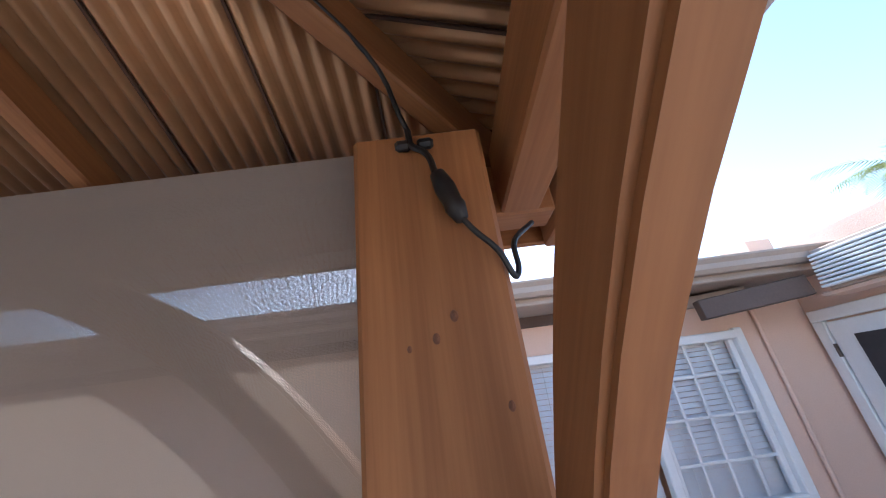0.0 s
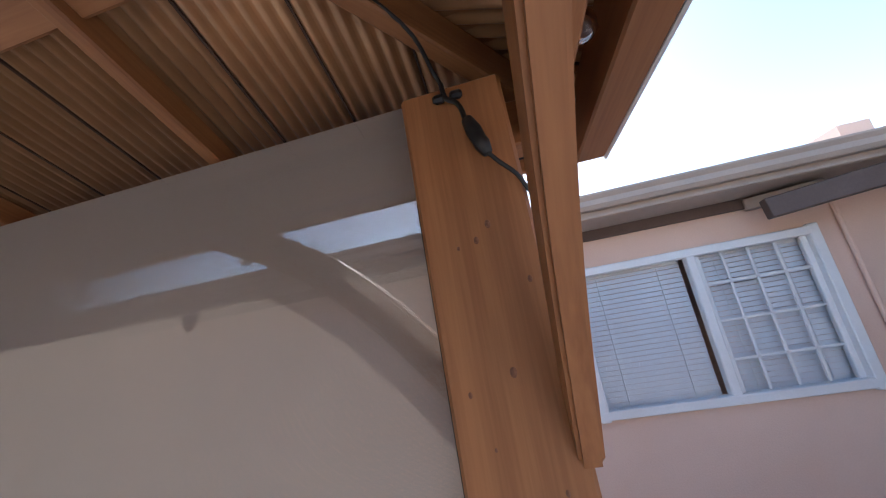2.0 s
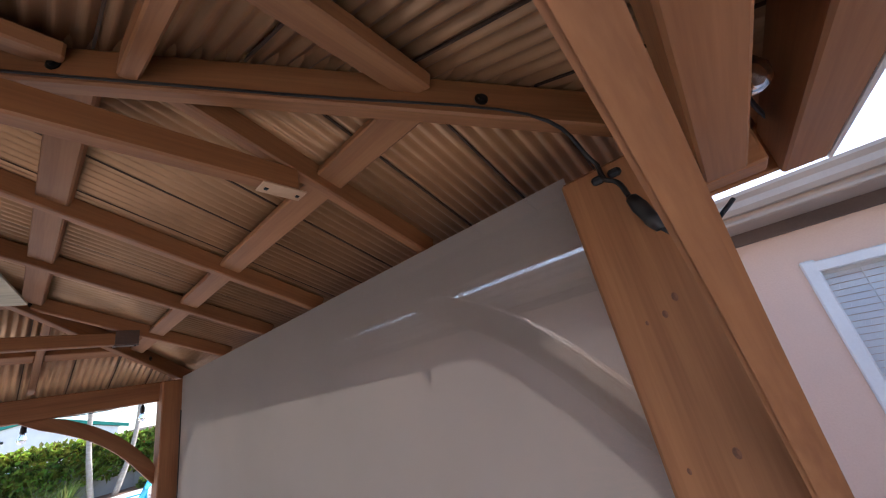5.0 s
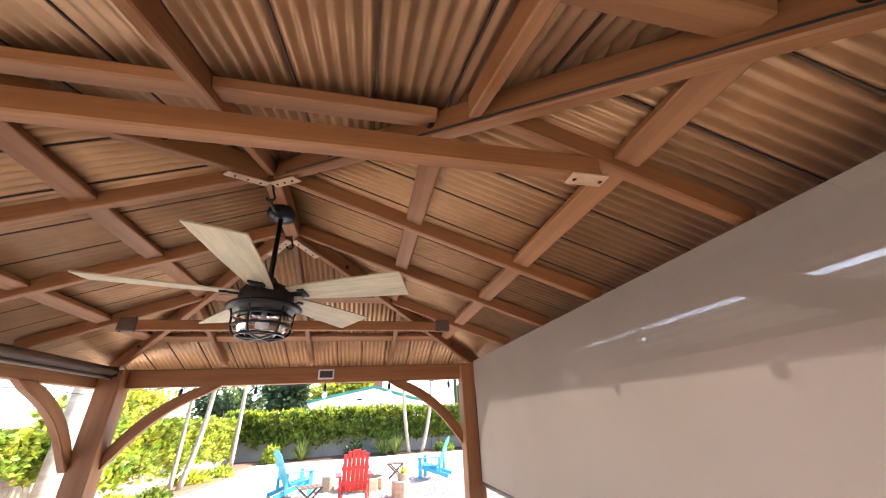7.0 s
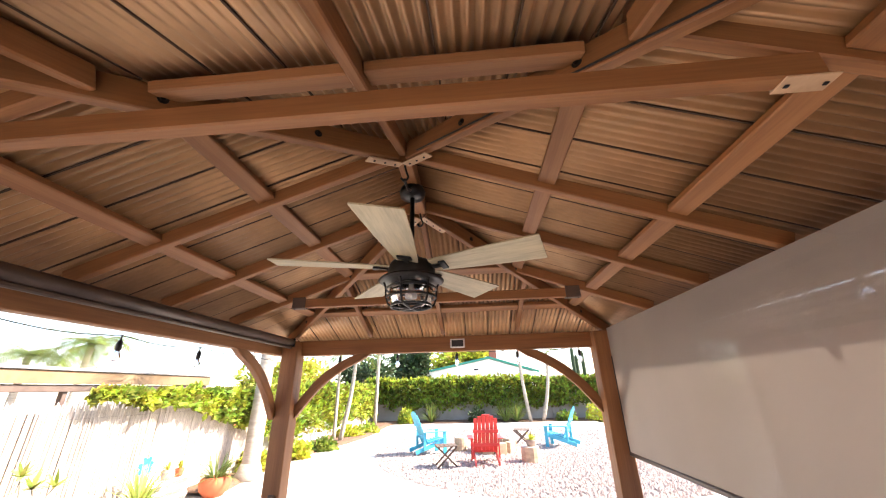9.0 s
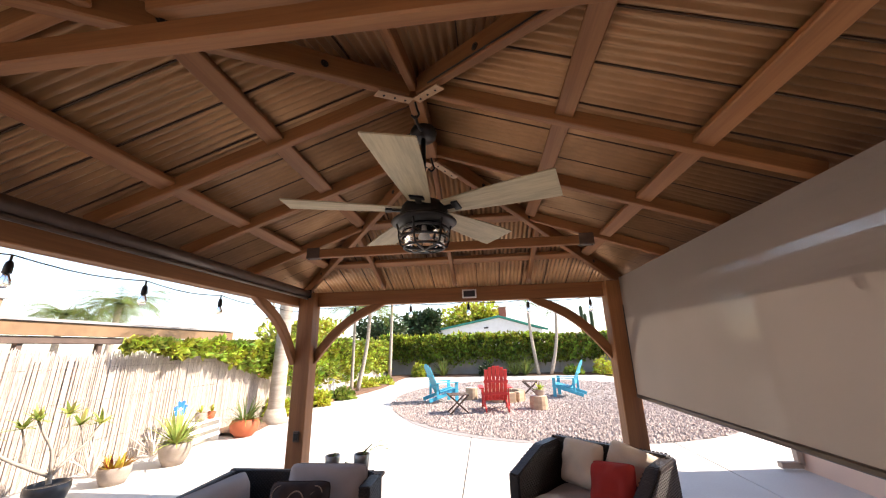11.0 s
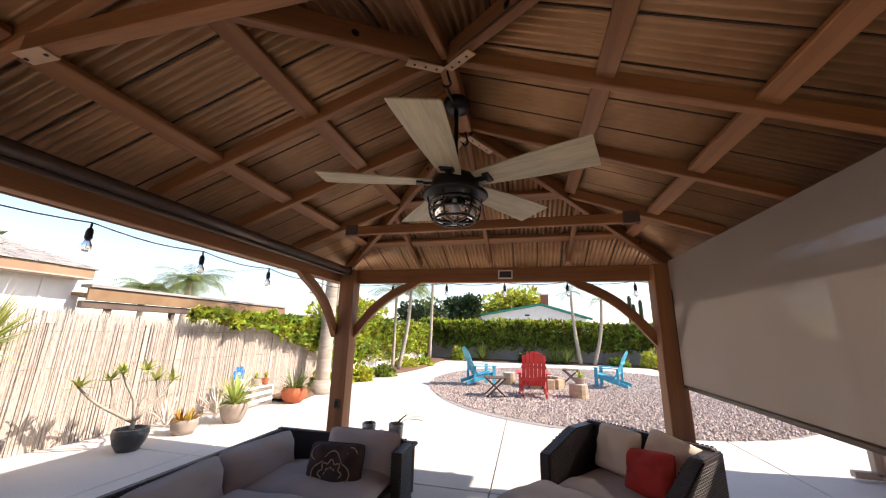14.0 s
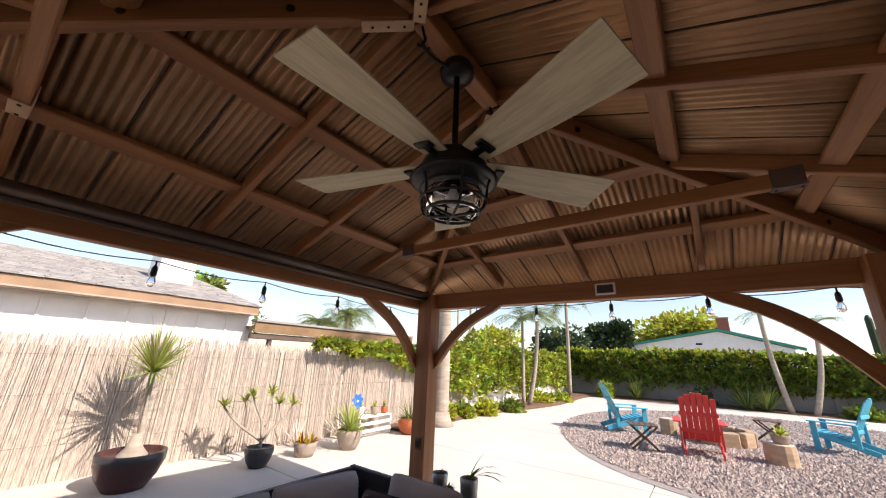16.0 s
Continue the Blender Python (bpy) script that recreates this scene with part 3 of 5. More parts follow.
part("lead", tube(curve([(pf - 0.018, -2.162, 1.975), (pf - 0.015, -2.18, 1.95), (pf - 0.01, -2.21, 1.915), (pf + 0.015, -2.232, 1.88), (pf + 0.03, -2.245, 1.9), (pf + 0.04, -2.25, 1.95), (pf + 0.08, -2.30, 2.0)]), 0.005), RUBBER, lead)
part("lead", tube(curve([(pf + 0.01, -2.09, 2.19)] + [(x, -RIDGE - x - 0.035, under(x, 0) - 0.02) for x in (1.62, 1.2, 0.8, 0.4, 0.1)]), 0.005), RUBBER, lead)
for y in (-2.08, -2.12):
    part("staple", box(0.02, 0.03, 0.02, 0.006, (pf + 0.0, y, 2.145)), RUBBER, lead)


# ---- string lights ----
def bulb_lamp(x, y, z, group, size=0.72):
    ob = thing("string_bulb", "clear glass bulb in a black socket on the string", "string light", pose(x, y, z) @ Matrix.Scale(size, 4), group)
    part("socket", lathe([(0.006, 0.0), (0.016, -0.012), (0.02, -0.03), (0.021, -0.075), (0.018, -0.08)], 14), RUBBER, ob, smooth=True)
    g = part("globe", lathe([(0.014, -0.078), (0.018, -0.095), (0.031, -0.125), (0.029, -0.15), (0.015, -0.165), (0.004, -0.168)], 16), CLEAR, ob, "clear glass globe", smooth=True)
    g.visible_shadow = True
    part("filament", tube([(0, 0, -0.08), (0.004, 0, -0.11), (-0.003, 0, -0.135)], 0.002, 5), PALE, ob)
    return ob


def light_string(a, b, count, first, label):
    a, b = Vector(a), Vector(b)
    ob = tagged(new("light_string"), label, "cable")
    spots = [(first + k) / count for k in range(count)]
    pts = []
    for k in range(count * 6 + 1):
        t = k / (count * 6)
        sag = 0.03 * math.sin(math.pi * ((t * count - first) % 1.0))
        pts.append(a.lerp(b, t) - Vector((0, 0, sag)))
    part("wire", tube(pts, 0.004, 6), RUBBER, ob)
    for t in spots:
        p = a.lerp(b, t)
        part("tap", tube([p, p - Vector((0, 0, 0.035))], 0.006, 6), RUBBER, ob)
        bulb_lamp(p.x, p.y, p.z - 0.03, "bulbs round the gazebo", 0.9)


light_string((-2.14, -2.79, 2.09), (-2.14, 2.55, 2.09), 7, 0.0, "black bulb string under the open side's eave")
light_string((-2.1, 2.46, 2.13), (2.4, 2.46, 2.13), 6, 0.0, "black bulb string under the far eave")
light_string((2.12, -2.3, 2.18), (2.12, 2.45, 2.18), 6, 0.4, "black bulb string outside the lowered shade")
nearwire = tagged(new("light_string"), "black bulb string along the brace", "cable")
part("wire", tube(curve([(-1.9, -2.46, 2.22), (-0.6, -2.46, 2.18), (0.4, -2.46, 2.22), (1.2, -2.42, 2.28), (1.64, -2.40, 2.31), (1.9, -2.43, 2.26), (2.15, -2.5, 2.22)]), 0.006), RUBBER, nearwire)
bulb_lamp(1.64, -2.40, 2.31, "bulbs round the gazebo", 1.0)
bulb_lamp(0.0, -2.46, 2.18, "bulbs round the gazebo")

solar = thing("solar_light", "small white-framed panel fixed to the far beam", "solar light", pose(0.18, PF + 0.012, 2.175))
part("bezel", box(0.17, 0.02, 0.105, 0.006), WHITE, solar)
part("panel", box(0.135, 0.01, 0.072, 0.002, (0, -0.008, 0)), CHARCOAL, solar)
outlet = thing("outlet_box", "dark outlet box on the post", "outlet", pose(-PX + 0.02, PF - 0.105, 0.66))
part("cover", box(0.07, 0.025, 0.11, 0.008), BRONZE, outlet)
part("flap", box(0.05, 0.012, 0.07, 0.004, (0, -0.014, 0)), BLACK, outlet)


# ---- the house ----
HX = 4.21


def wall_with_hole(name, x, y0, y1, z1, hole, thick, mat):
    """A wall across x with one opening (y0, y1, z0, z1)."""
    a, b, c, d = hole
    bm = box(thick, a - y0, z1, 0, (x + thick / 2, (y0 + a) / 2, z1 / 2))
    add(bm, box(thick, y1 - b, z1, 0, (x + thick / 2, (b + y1) / 2, z1 / 2)))
    add(bm, box(thick, b - a, c, 0, (x + thick / 2, (a + b) / 2, c / 2)))
    add(bm, box(thick, b - a, z1 - d, 0, (x + thick / 2, (a + b) / 2, (d + z1) / 2)))
    return tagged(part(name, bm, mat), "peach stucco house wall with a window", "wall", kind="structure")


WY0, WY1, WZ0, WZ1 = -4.57, -2.63, 0.76, 1.95
wall_with_hole("wall_east", HX, -5.2, 3.45, 2.6, (WY0, WY1, WZ0, WZ1), 0.25, STUCCO)
# real beside the door; the unseen rest is added to block skylight from behind
tagged(part("wall_return", box(11.0, 0.25, 2.6, 0, (HX - 5.2, -5.33, 1.3)), STUCCO), "peach stucco return wall beside the door, run on unseen to block light", "wall", kind="structure")
tagged(part("wall_far_return", box(6.0, 0.25, 2.6, 0, (HX + 3.26, 3.32, 1.3)), STUCCO), "peach stucco end wall of the house", "wall", kind="structure")
# these two walls are added to stop sun reaching the blinds from behind
tagged(part("wall_south_blocker", box(2.9, 0.25, 2.8, 0, (HX + 1.65, -5.33, 1.4)), STUCCO), "unseen plain stucco wall added to keep sun out of the room", "wall", kind="structure")
tagged(part("wall_inner", box(0.2, 8.5, 3.1, 0, (HX + 3.0, -0.9, 1.55)), STUCCO), "plain added wall closing the room behind the window against the sun", "wall", kind="structure")

win = thing("window_1", "white sliding window with grilles and lowered blinds", "window", pose(HX, 0, 0), kind="structure")
wyc, wzc, ww, wh = (WY0 + WY1) / 2, (WZ0 + WZ1) / 2, WY1 - WY0, WZ1 - WZ0
for y in (WY0 + 0.03, WY1 - 0.03):
    part("jamb", box(0.09, 0.075, wh + 0.06, 0.008, (0.0, y, wzc)), WHITE, win)
for z in (WZ0 + 0.02, WZ1 - 0.02):
    part("rail", box(0.092, ww, 0.07, 0.008, (0.0, wyc, z)), WHITE, win)
part("mullion", box(0.085, 0.07, wh, 0.008, (0.0, wyc - 0.03, wzc)), WHITE, win)
for y in (WY0 + 0.09, wyc - 0.09):
    part("sash", box(0.05, 0.045, wh - 0.1, 0.006, (0.03, y, wzc)), WHITE, win)
WINGLASS = glass("window_glass", rough=0.04)
WINGLASS.node_tree.nodes["Principled BSDF"].inputs["IOR"].default_value = 1.18
pane = part("pane", box(0.006, ww - 0.1, wh - 0.1, 0, (0.035, wyc, wzc)), WINGLASS, win)
pane.visible_shadow = False
for k in range(1, 4):
    part("grille_bar", box(0.014, 0.022, wh - 0.1, 0.003, (0.025, WY0 + 0.09 + (wyc - 0.18 - WY0) * k / 4, wzc)), WHITE, win)
for k in range(1, 4):
    part("grille_bar", box(0.012, wyc - 0.12 - WY0, 0.022, 0.003, (0.024, (WY0 + wyc) / 2 - 0.02, WZ0 + wh * k / 4)), WHITE, win)
BLIND = material("blind_slat", (0.8, 0.8, 0.81), 0.5, second=(0.74, 0.74, 0.75), scale=3, bump=0)
for half, (ya, yb) in enumerate(((WY0 + 0.06, wyc - 0.05), (wyc + 0.02, WY1 - 0.06))):
    blind = thing("window_blind", "lowered pale horizontal slat blind behind the glass", "blind", pose(HX + 0.09, (ya + yb) / 2, 0), "blinds in the window")
    slats = bmesh.new()
    n = 26
    for k in range(n):
        z = WZ1 - 0.09 - (wh - 0.15) * k / (n - 1)
        s = box(0.002, yb - ya, 0.040, 0)
        bmesh.ops.rotate(s, cent=(0, 0, 0), matrix=Matrix.Rotation(radians(20), 3, "Y"), verts=s.verts)
        bmesh.ops.translate(s, vec=(0, 0, z), verts=s.verts)
        part("slat", s, BLIND, blind)
    slats.free()
    part("head_rail", box(0.04, yb - ya, 0.04, 0.004, (0, 0, WZ1 - 0.06)), WHITE, blind)
    for y in (-0.25, 0.25):
        part("cord", tube([(-0.03, y, WZ1 - 0.08), (-0.03, y, WZ0 + 0.06)], 0.003, 5), WHITE, blind)

# eaves, gutter and roof of the house
GX = HX - 0.46
eave = tagged(new("house_roof"), "low shingle roof with a tan gutter along the eave", "roof", kind="structure")
gut = bmesh.new()
prof = [(0, 0), (-0.06, 0.0), (-0.085, 0.03), (-0.085, 0.07), (-0.11, 0.10), (-0.11, 0.115), (-0.095, 0.115), (-0.095, 0.105), (-0.07, 0.08), (-0.07, 0.04), (-0.055, 0.015), (0, 0.015)]
rows = [[gut.verts.new((GX + x, y, 2.34 + z)) for x, z in prof] for y in (-5.6, 3.7)]
for i in range(len(prof)):
    gut.faces.new((rows[0][i], rows[0][(i + 1) % len(prof)], rows[1][(i + 1) % len(prof)], rows[1][i]))
bmesh.ops.recalc_face_normals(gut, faces=gut.faces)
part("gutter", gut, TAN, eave, "tan metal gutter")
part("fascia_board", box(0.03, 9.3, 0.17, 0.004, (GX + 0.02, -0.95, 2.37)), TAN, eave)
part("frieze_board", box(0.03, 9.0, 0.10, 0.004, (HX - 0.018, -0.95, 2.25)), DARKTRIM, eave)
part("soffit", box(0.5, 9.3, 0.02, 0.002, (HX - 0.22, -0.95, 2.30)), TAN, eave)
raw("shingles", [(GX - 0.06, -9, 2.47), (GX - 0.06, 3.72, 2.47), (GX + 6, 3.72, 3.68), (GX + 6, -9, 3.68), (GX - 0.06, -9, 2.42), (GX - 0.06, 3.72, 2.42), (GX + 6, 3.72, 3.63), (GX + 6, -9, 3.63)],
    [(0, 1, 2, 3), (7, 6, 5, 4), (0, 4, 5, 1), (1, 5, 6, 2), (2, 6, 7, 3), (3, 7, 4, 0)], SHINGLE, eave)
# cover over the door: a dark beam end and ribbed fascia
cover = tagged(new("porch_cover"), "ribbed cream porch fascia on a brown beam over the door", "porch cover", kind="structure")
timber("beam", (HX - 0.29, -4.12, 2.04), (HX - 0.44, -4.88, 2.10), 0.10, 0.15, DARKTRIM, cover)
timber("bracket_block", (HX - 0.02, -4.15, 2.18), (HX - 0.2, -4.6, 2.18), 0.12, 0.09, TAN, cover)
# plain eave added out of view, to darken the gazebo's near roof
part("unseen_eave_blocker", box(7.4, 1.0, 0.06, 0.005, (-2.6, -4.8, 2.46)), TAN, cover)
for k in range(9):
    timber("rib", (HX - 0.56 - 0.003 * k, -4.86, 2.12 + 0.028 * k), (HX - 3.2, -5.1, 2.12 + 0.028 * k), 0.05, 0.018, WHITE, cover, bevel=0.004)
timber("fascia_back", (HX - 0.56, -4.92, 2.10), (HX - 3.2, -5.16, 2.10), 0.05, 0.30, TAN, cover)
timber("soffit_board", (HX - 0.45, -5.05, 2.07), (HX - 3.2, -5.12, 2.07), 0.25, 0.03, STUCCO, cover)
door = thing("door_1", "white door with a dark glazed panel", "door", pose(HX - 0.14, -5.2, 0), kind="structure")
part("casing", box(0.09, 0.05, 1.93, 0.006, (0.05, 0.02, 0.965)), WHITE, door)
part("casing", box(0.09, 0.05, 1.93, 0.006, (-1.0, 0.02, 0.965)), WHITE, door)
part("casing", box(1.14, 0.05, 0.09, 0.006, (-0.475, 0.022, 1.975)), WHITE, door)
part("leaf", box(0.94, 0.045, 1.91, 0.004, (-0.475, 0.01, 0.96)), WHITE, door)
part("glazing", box(0.62, 0.012, 1.4, 0.003, (-0.475, 0.038, 1.1)), CHARCOAL, door, "dark glazed panel")
for z in (0.3, 1.0, 1.7):
    part("hinge", box(0.012, 0.03, 0.1, 0.003, (0.0, 0.045, z)), BRONZE, door)
tagged(part("conduit", tube([(HX - 0.03, -4.74, 0), (HX - 0.03, -4.74, 2.25)], 0.018, 10), STUCCO), "painted conduit pipe on the house wall", "pipe")
spout = tagged(part("downspout", add(box(0.07, 0.08, 2.28, 0.006, (HX - 0.05, 3.36, 1.2)), box(0.25, 0.08, 0.07, 0.006, (HX - 0.16, 3.36, 0.06))), TAN), "tan metal downspout at the house corner", "downspout")


# ---- reed fence and left boundary ----
LEAN = 0.04


def fence_x(y):
    return -5.45 + LEAN * y


def reed_fence():
    rng = random.Random(5)
    ob = tagged(new("reed_fence"), "dry bleached reed screen fence with an uneven top", "fence", kind="structure")
    v, f = [], []
    y = -5.5
    while y < 8.2:
        h = 1.62 + rng.uniform(-0.05, 0.06) + 0.04 * math.sin(y * 1.7)
        r = rng.uniform(0.0035, 0.007)
        x = fence_x(y) + rng.uniform(-0.012, 0.02)
        lx, ly = rng.uniform(-0.008, 0.008), rng.uniform(-0.012, 0.012)
        i = len(v)
        for (zz, ox, oy) in ((0.0, 0, 0), (h, lx, ly)):
            v += [(x + ox, y + oy - r, zz), (x + ox + r * 1.2, y + oy, zz), (x + ox, y + oy + r, zz)]
        f += [(i, i + 1, i + 4, i + 3), (i + 1, i + 2, i + 5, i + 4), (i + 3, i + 4, i + 5)]
        y += r * 1.15
    tagged(raw("reeds", v, f, REED, ob), kind="stuff")
    part("backing", box(0.03, 13.7, 1.5, 0, (0, 0, 0.75)), REED, ob, "dense layer of reeds behind", pose(fence_x(1.35) - 0.05, 1.35, 0, 0, 0, -math.degrees(math.atan(LEAN))))
    for z in (0.4, 0.95, 1.4):
        part("tie_wire", tube([(fence_x(-5.5) + 0.015, -5.5, z), (fence_x(8.1) + 0.015, 8.1, z)], 0.003, 5), CLAYGREY, ob)


reed_fence()


def crowd(rng, n, x0, x1, y0, y1, z0, z1, out):
    return [((rng.uniform(x0, x1), rng.uniform(y0, y1), z0 + (z1 - z0) * rng.random() ** 0.8), out) for _ in range(n)]


rng = random.Random(11)


def hedge_spots(n, a, b, depth, z0, z1, out):
    """Spots over the face and top of an uneven hedge that runs from a to b."""
    a, b = Vector((*a, 0)), Vector((*b, 0))
    o = Vector((*out, 0))
    spots = []
    for _ in range(n):
        t = rng.random()
        p = a.lerp(b, t)
        s = noise.noise(p * 0.9) * 0.35 + noise.noise(p * 2.7) * 0.2
        lo = z0 + 0.4 * noise.noise(p * 1.3 + Vector((7, 3, 1)))
        hi = z1 + 0.25 * s
        z = lo + (hi - lo) * rng.random() ** 0.7
        lump = noise.noise(Vector((p.x * 2.2, p.y * 2.2, z * 2.2))) * 0.28
        d = depth * (0.55 + s * 0.6) + lump - (0.25 if z > hi - 0.15 else 0) * rng.random()
        q = p + o * (d - rng.random() ** 3 * 0.3)
        spots.append(((q.x, q.y, z), (o.x * 0.7, o.y * 0.7, 0.5)))
    return spots


wall_far = tagged(part("wall_north", box(24, 0.2, 1.6, 0.01, (3.9, 19.7, 0.8)), BLOCK), "grey block garden wall behind the hedge", "wall", kind="structure")
for k in range(-3, 8):
    part("pilaster", box(0.4, 0.06, 1.63, 0.01, (k * 2.1 + 0.6, 19.58, 0.815)), BLOCK, wall_far)
wall_left = tagged(part("wall_west", box(0.2, 11.8, 1.5, 0.01, (-5.75, 13.9, 0.75)), WHITE), "pale garden wall under the creeper", "wall", kind="structure")
hedge = tagged(leaves("hedge", hedge_spots(15000, (-5.9, 19.5), (14, 19.5), 0.5, 0.65, 2.15, (0, -1)), 0.14, LEAF, rng=rng), "dense green creeper hanging over the back wall", "hedge", kind="stuff")
tagged(leaves("hedge_top", hedge_spots(2600, (-5.9, 19.4), (3.5, 19.4), 0.5, 1.7, 2.3, (0, -1)), 0.12, VINE, rng=rng), "sunlit yellow-green shoots on top of the hedge", "hedge", kind="stuff")
tagged(leaves("creeper", hedge_spots(9000, (-5.65, 7.8), (-5.65, 19.4), 0.5, 0.4, 1.95, (1, 0)), 0.11, VINE, rng=rng), "bright creeper covering the side wall", "hedge", kind="stuff")
vine = []
for _ in range(5200):
    y = rng.uniform(2.9, 8.2)
    drop = 0.12 + 1.2 * max(0, (y - 4.0) / 4.2) ** 1.1 + 0.25 * noise.noise(Vector((y * 1.4, 0, 3)))
    z = 1.74 + 0.1 * noise.noise(Vector((y * 2, 5, 0))) - max(0.02, drop) * rng.random() ** 1.3
    vine.append(((fence_x(y) + 0.1 + 0.18 * rng.random() + 0.1 * noise.noise(Vector((y * 3, z * 3, 0))), y, z), (0.8, 0, 0.3)))
tagged(leaves("vine", vine, 0.085, VINE, rng=rng), "yellow-green vine spilling over the reed fence", "vine", kind="stuff")
flowers = [(p, w) for p, w in vine if p[1] > 5.0][:60]
tagged(leaves("vine_flowers", flowers, 0.05, leafy("pink_petal", (0.7, 0.15, 0.2), (0.6, 0.2, 0.15)), rng=rng, tall=1.0), "small pink blossoms in the vine", "flowers", kind="stuff")


# ---- gravel bed, mulch bed ----
def blob(name, cx, cy, rx, ry, z, mat, wob=0.05, n=72):
    v = [(cx, cy, z)]
    for k in range(n):
        a = 2 * math.pi * k / n
        w = 1 + wob * math.sin(3 * a + 1) + wob * 0.6 * math.sin(5 * a)
        v.append((cx + rx * w * math.cos(a), cy + ry * w * math.sin(a), z))
    return raw(name, v, [(0, k + 1, (k + 1) % n + 1) for k in range(n)], mat)


bed = tagged(blob("gravel_bed", GC[0], GC[1], GR[0], GR[1], 0.006, material("gravel_base", (0.36, 0.32, 0.3), 0.95, second=(0.24, 0.21, 0.2), scale=30, fine=120, bump=0.6), 0.02), "round bed of pinkish grey gravel", "gravel", kind="structure")


def pebbles(n, cx, cy, rx, ry, size, mat, label):
    rng = random.Random(21)
    v, f = [], []
    tri = [(0, 2, 4), (2, 1, 4), (1, 3, 4), (3, 0, 4)]
    for _ in range(n):
        while True:
            u, w = rng.uniform(-1, 1), rng.uniform(-1, 1)
            if u * u + w * w < 1:
                break
        if w > -0.2 and rng.random() < 0.45:
            w = -0.2 - 0.8 * rng.random()
            if u * u + w * w > 1:
                continue
        x, y = cx + u * rx, cy + w * ry
        s, a = size * rng.uniform(0.5, 1.4), rng.uniform(0, math.pi)
        c, d = math.cos(a) * s, math.sin(a) * s
        e = rng.uniform(0.55, 0.9)
        i = len(v)
        v += [(x + c, y + d, 0.012), (x - c, y - d, 0.012), (x - d * e, y + c * e, 0.012), (x + d * e, y - c * e, 0.012),
              (x + rng.uniform(-0.3, 0.3) * s, y + rng.uniform(-0.3, 0.3) * s, 0.012 + s * rng.uniform(0.5, 0.95))]
        f += [(i + p, i + q, i + r) for p, q, r in tri]
    tagged(raw("gravel_stones", v, f, mat), label, "gravel", kind="stuff")


pebbles(30000, GC[0], GC[1], GR[0] * 0.99, GR[1] * 0.99, 0.033, GRAVEL, "loose pinkish grey gravel stones")
mulch = tagged(new("planting_bed"), "strip of brown mulch along the garden wall", "planting bed", kind="structure")
v, f = [], []
for k in range(31):
    y = 4.9 + 14.4 * k / 30
    w = 1.35 + 0.35 * math.sin(y * 0.55 + 0.5) + (0.9 * max(0, (y - 13.6) / 5.6) ** 2)
    v += [(-5.65, y, 0.05), (-5.65 + w * 0.9, y, 0.06), (-5.65 + w, y, 0.0)]
for k in range(30):
    a = 3 * k
    f += [(a, a + 1, a + 4, a + 3), (a + 1, a + 2, a + 5, a + 4)]
raw("mulch_sheet", v, f, SOIL, mulch)
raw("mulch_strip", [(-5.6, 18.2, 0.012), (13, 18.2, 0.012), (13, 19.6, 0.06), (-5.6, 19.6, 0.06)], [(0, 1, 2, 3)], SOIL, mulch)


# ---- plants ----
def frond(v, f, root, way, length, width, droop, pairs, rng):
    """A feather leaf: leaflets on both sides of a drooping rib."""
    p, d = Vector(root), Vector(way).normalized()
    step = length / pairs
    for k in range(pairs):
        q = p + d * step
        side = d.cross(Vector((0, 0, 1)))
        side = side.normalized() if side.length > 1e-3 else Vector((1, 0, 0))
        w = width * math.sin(math.pi * min(1, (k + 1.5) / (pairs + 1.5))) ** 0.6
        for s in (-1, 1):
            tip = p + side * s * w + d * w * 0.7 + Vector((0, 0, -w * rng.uniform(0.15, 0.55)))
            i = len(v)
            v += [tuple(p), tuple(p + d * step * 0.5), tuple(tip)]
            f.append((i, i + 1, i + 2))
        i = len(v)
        v += [tuple(p + side * 0.012), tuple(p - side * 0.012), tuple(q)]
        f.append((i, i + 1, i + 2))
        p = q
        d = (d + Vector((0, 0, -droop / pairs))).normalized()


def palm(x, y, height, trunk, crown, lean, label, fronds=16, seed=1, foot=None):
    rng = random.Random(seed)
    ob = thing("palm_tree", label, "palm tree", pose(x, y, 0), "palms in the garden")
    top = Vector((lean[0], lean[1], height))
    pts = [Vector((0, 0, 0)).lerp(top, k / 10) + Vector((lean[0], lean[1], 0)) * (0.25 * math.sin(math.pi * k / 10)) for k in range(11)]
    part("trunk", tube(pts, trunk, 12, trunk * 0.72), BARK, ob, smooth=True)
    if foot:
        part("root_flare", lathe([(trunk * 1.7, 0), (trunk * 1.35, 0.12), (trunk * 1.05, 0.3)], 16), BARK, ob, smooth=True)
    v, f = [], []
    for k in range(fronds):
        a = k * 2.4 + rng.uniform(-0.3, 0.3)
        lift = rng.uniform(-0.1, 1.2)
        frond(v, f, top, (math.cos(a), math.sin(a), lift), crown * rng.uniform(0.8, 1.15), crown * 0.26, rng.uniform(1.0, 2.0), 22, rng)
    raw("crown", v, f, FROND, ob, "arching feather fronds")
    return ob


palm(-4.55, 6.2, 4.2, 0.19, 1.7, (-0.1, 0.2), "stout grey palm trunk beside the post", 14, 3, True)
palm(-4.6, 11.7, 3.3, 0.085, 1.5, (0.35, 0.2), "slender pale palm leaning in the planting bed", 15, 4)
palm(-4.9, 11.9, 3.1, 0.07, 1.4, (-0.1, 0.3), "thin pale palm in the planting bed", 14, 5)
palm(-4.95, 17.7, 4.9, 0.10, 1.6, (0.05, 0.1), "tall straight palm before the back wall", 12, 6)
palm(3.2, 18.5, 3.9, 0.10, 0.95, (-0.3, 0.1), "slim curved palm sharing a root with its twin", 10, 7)
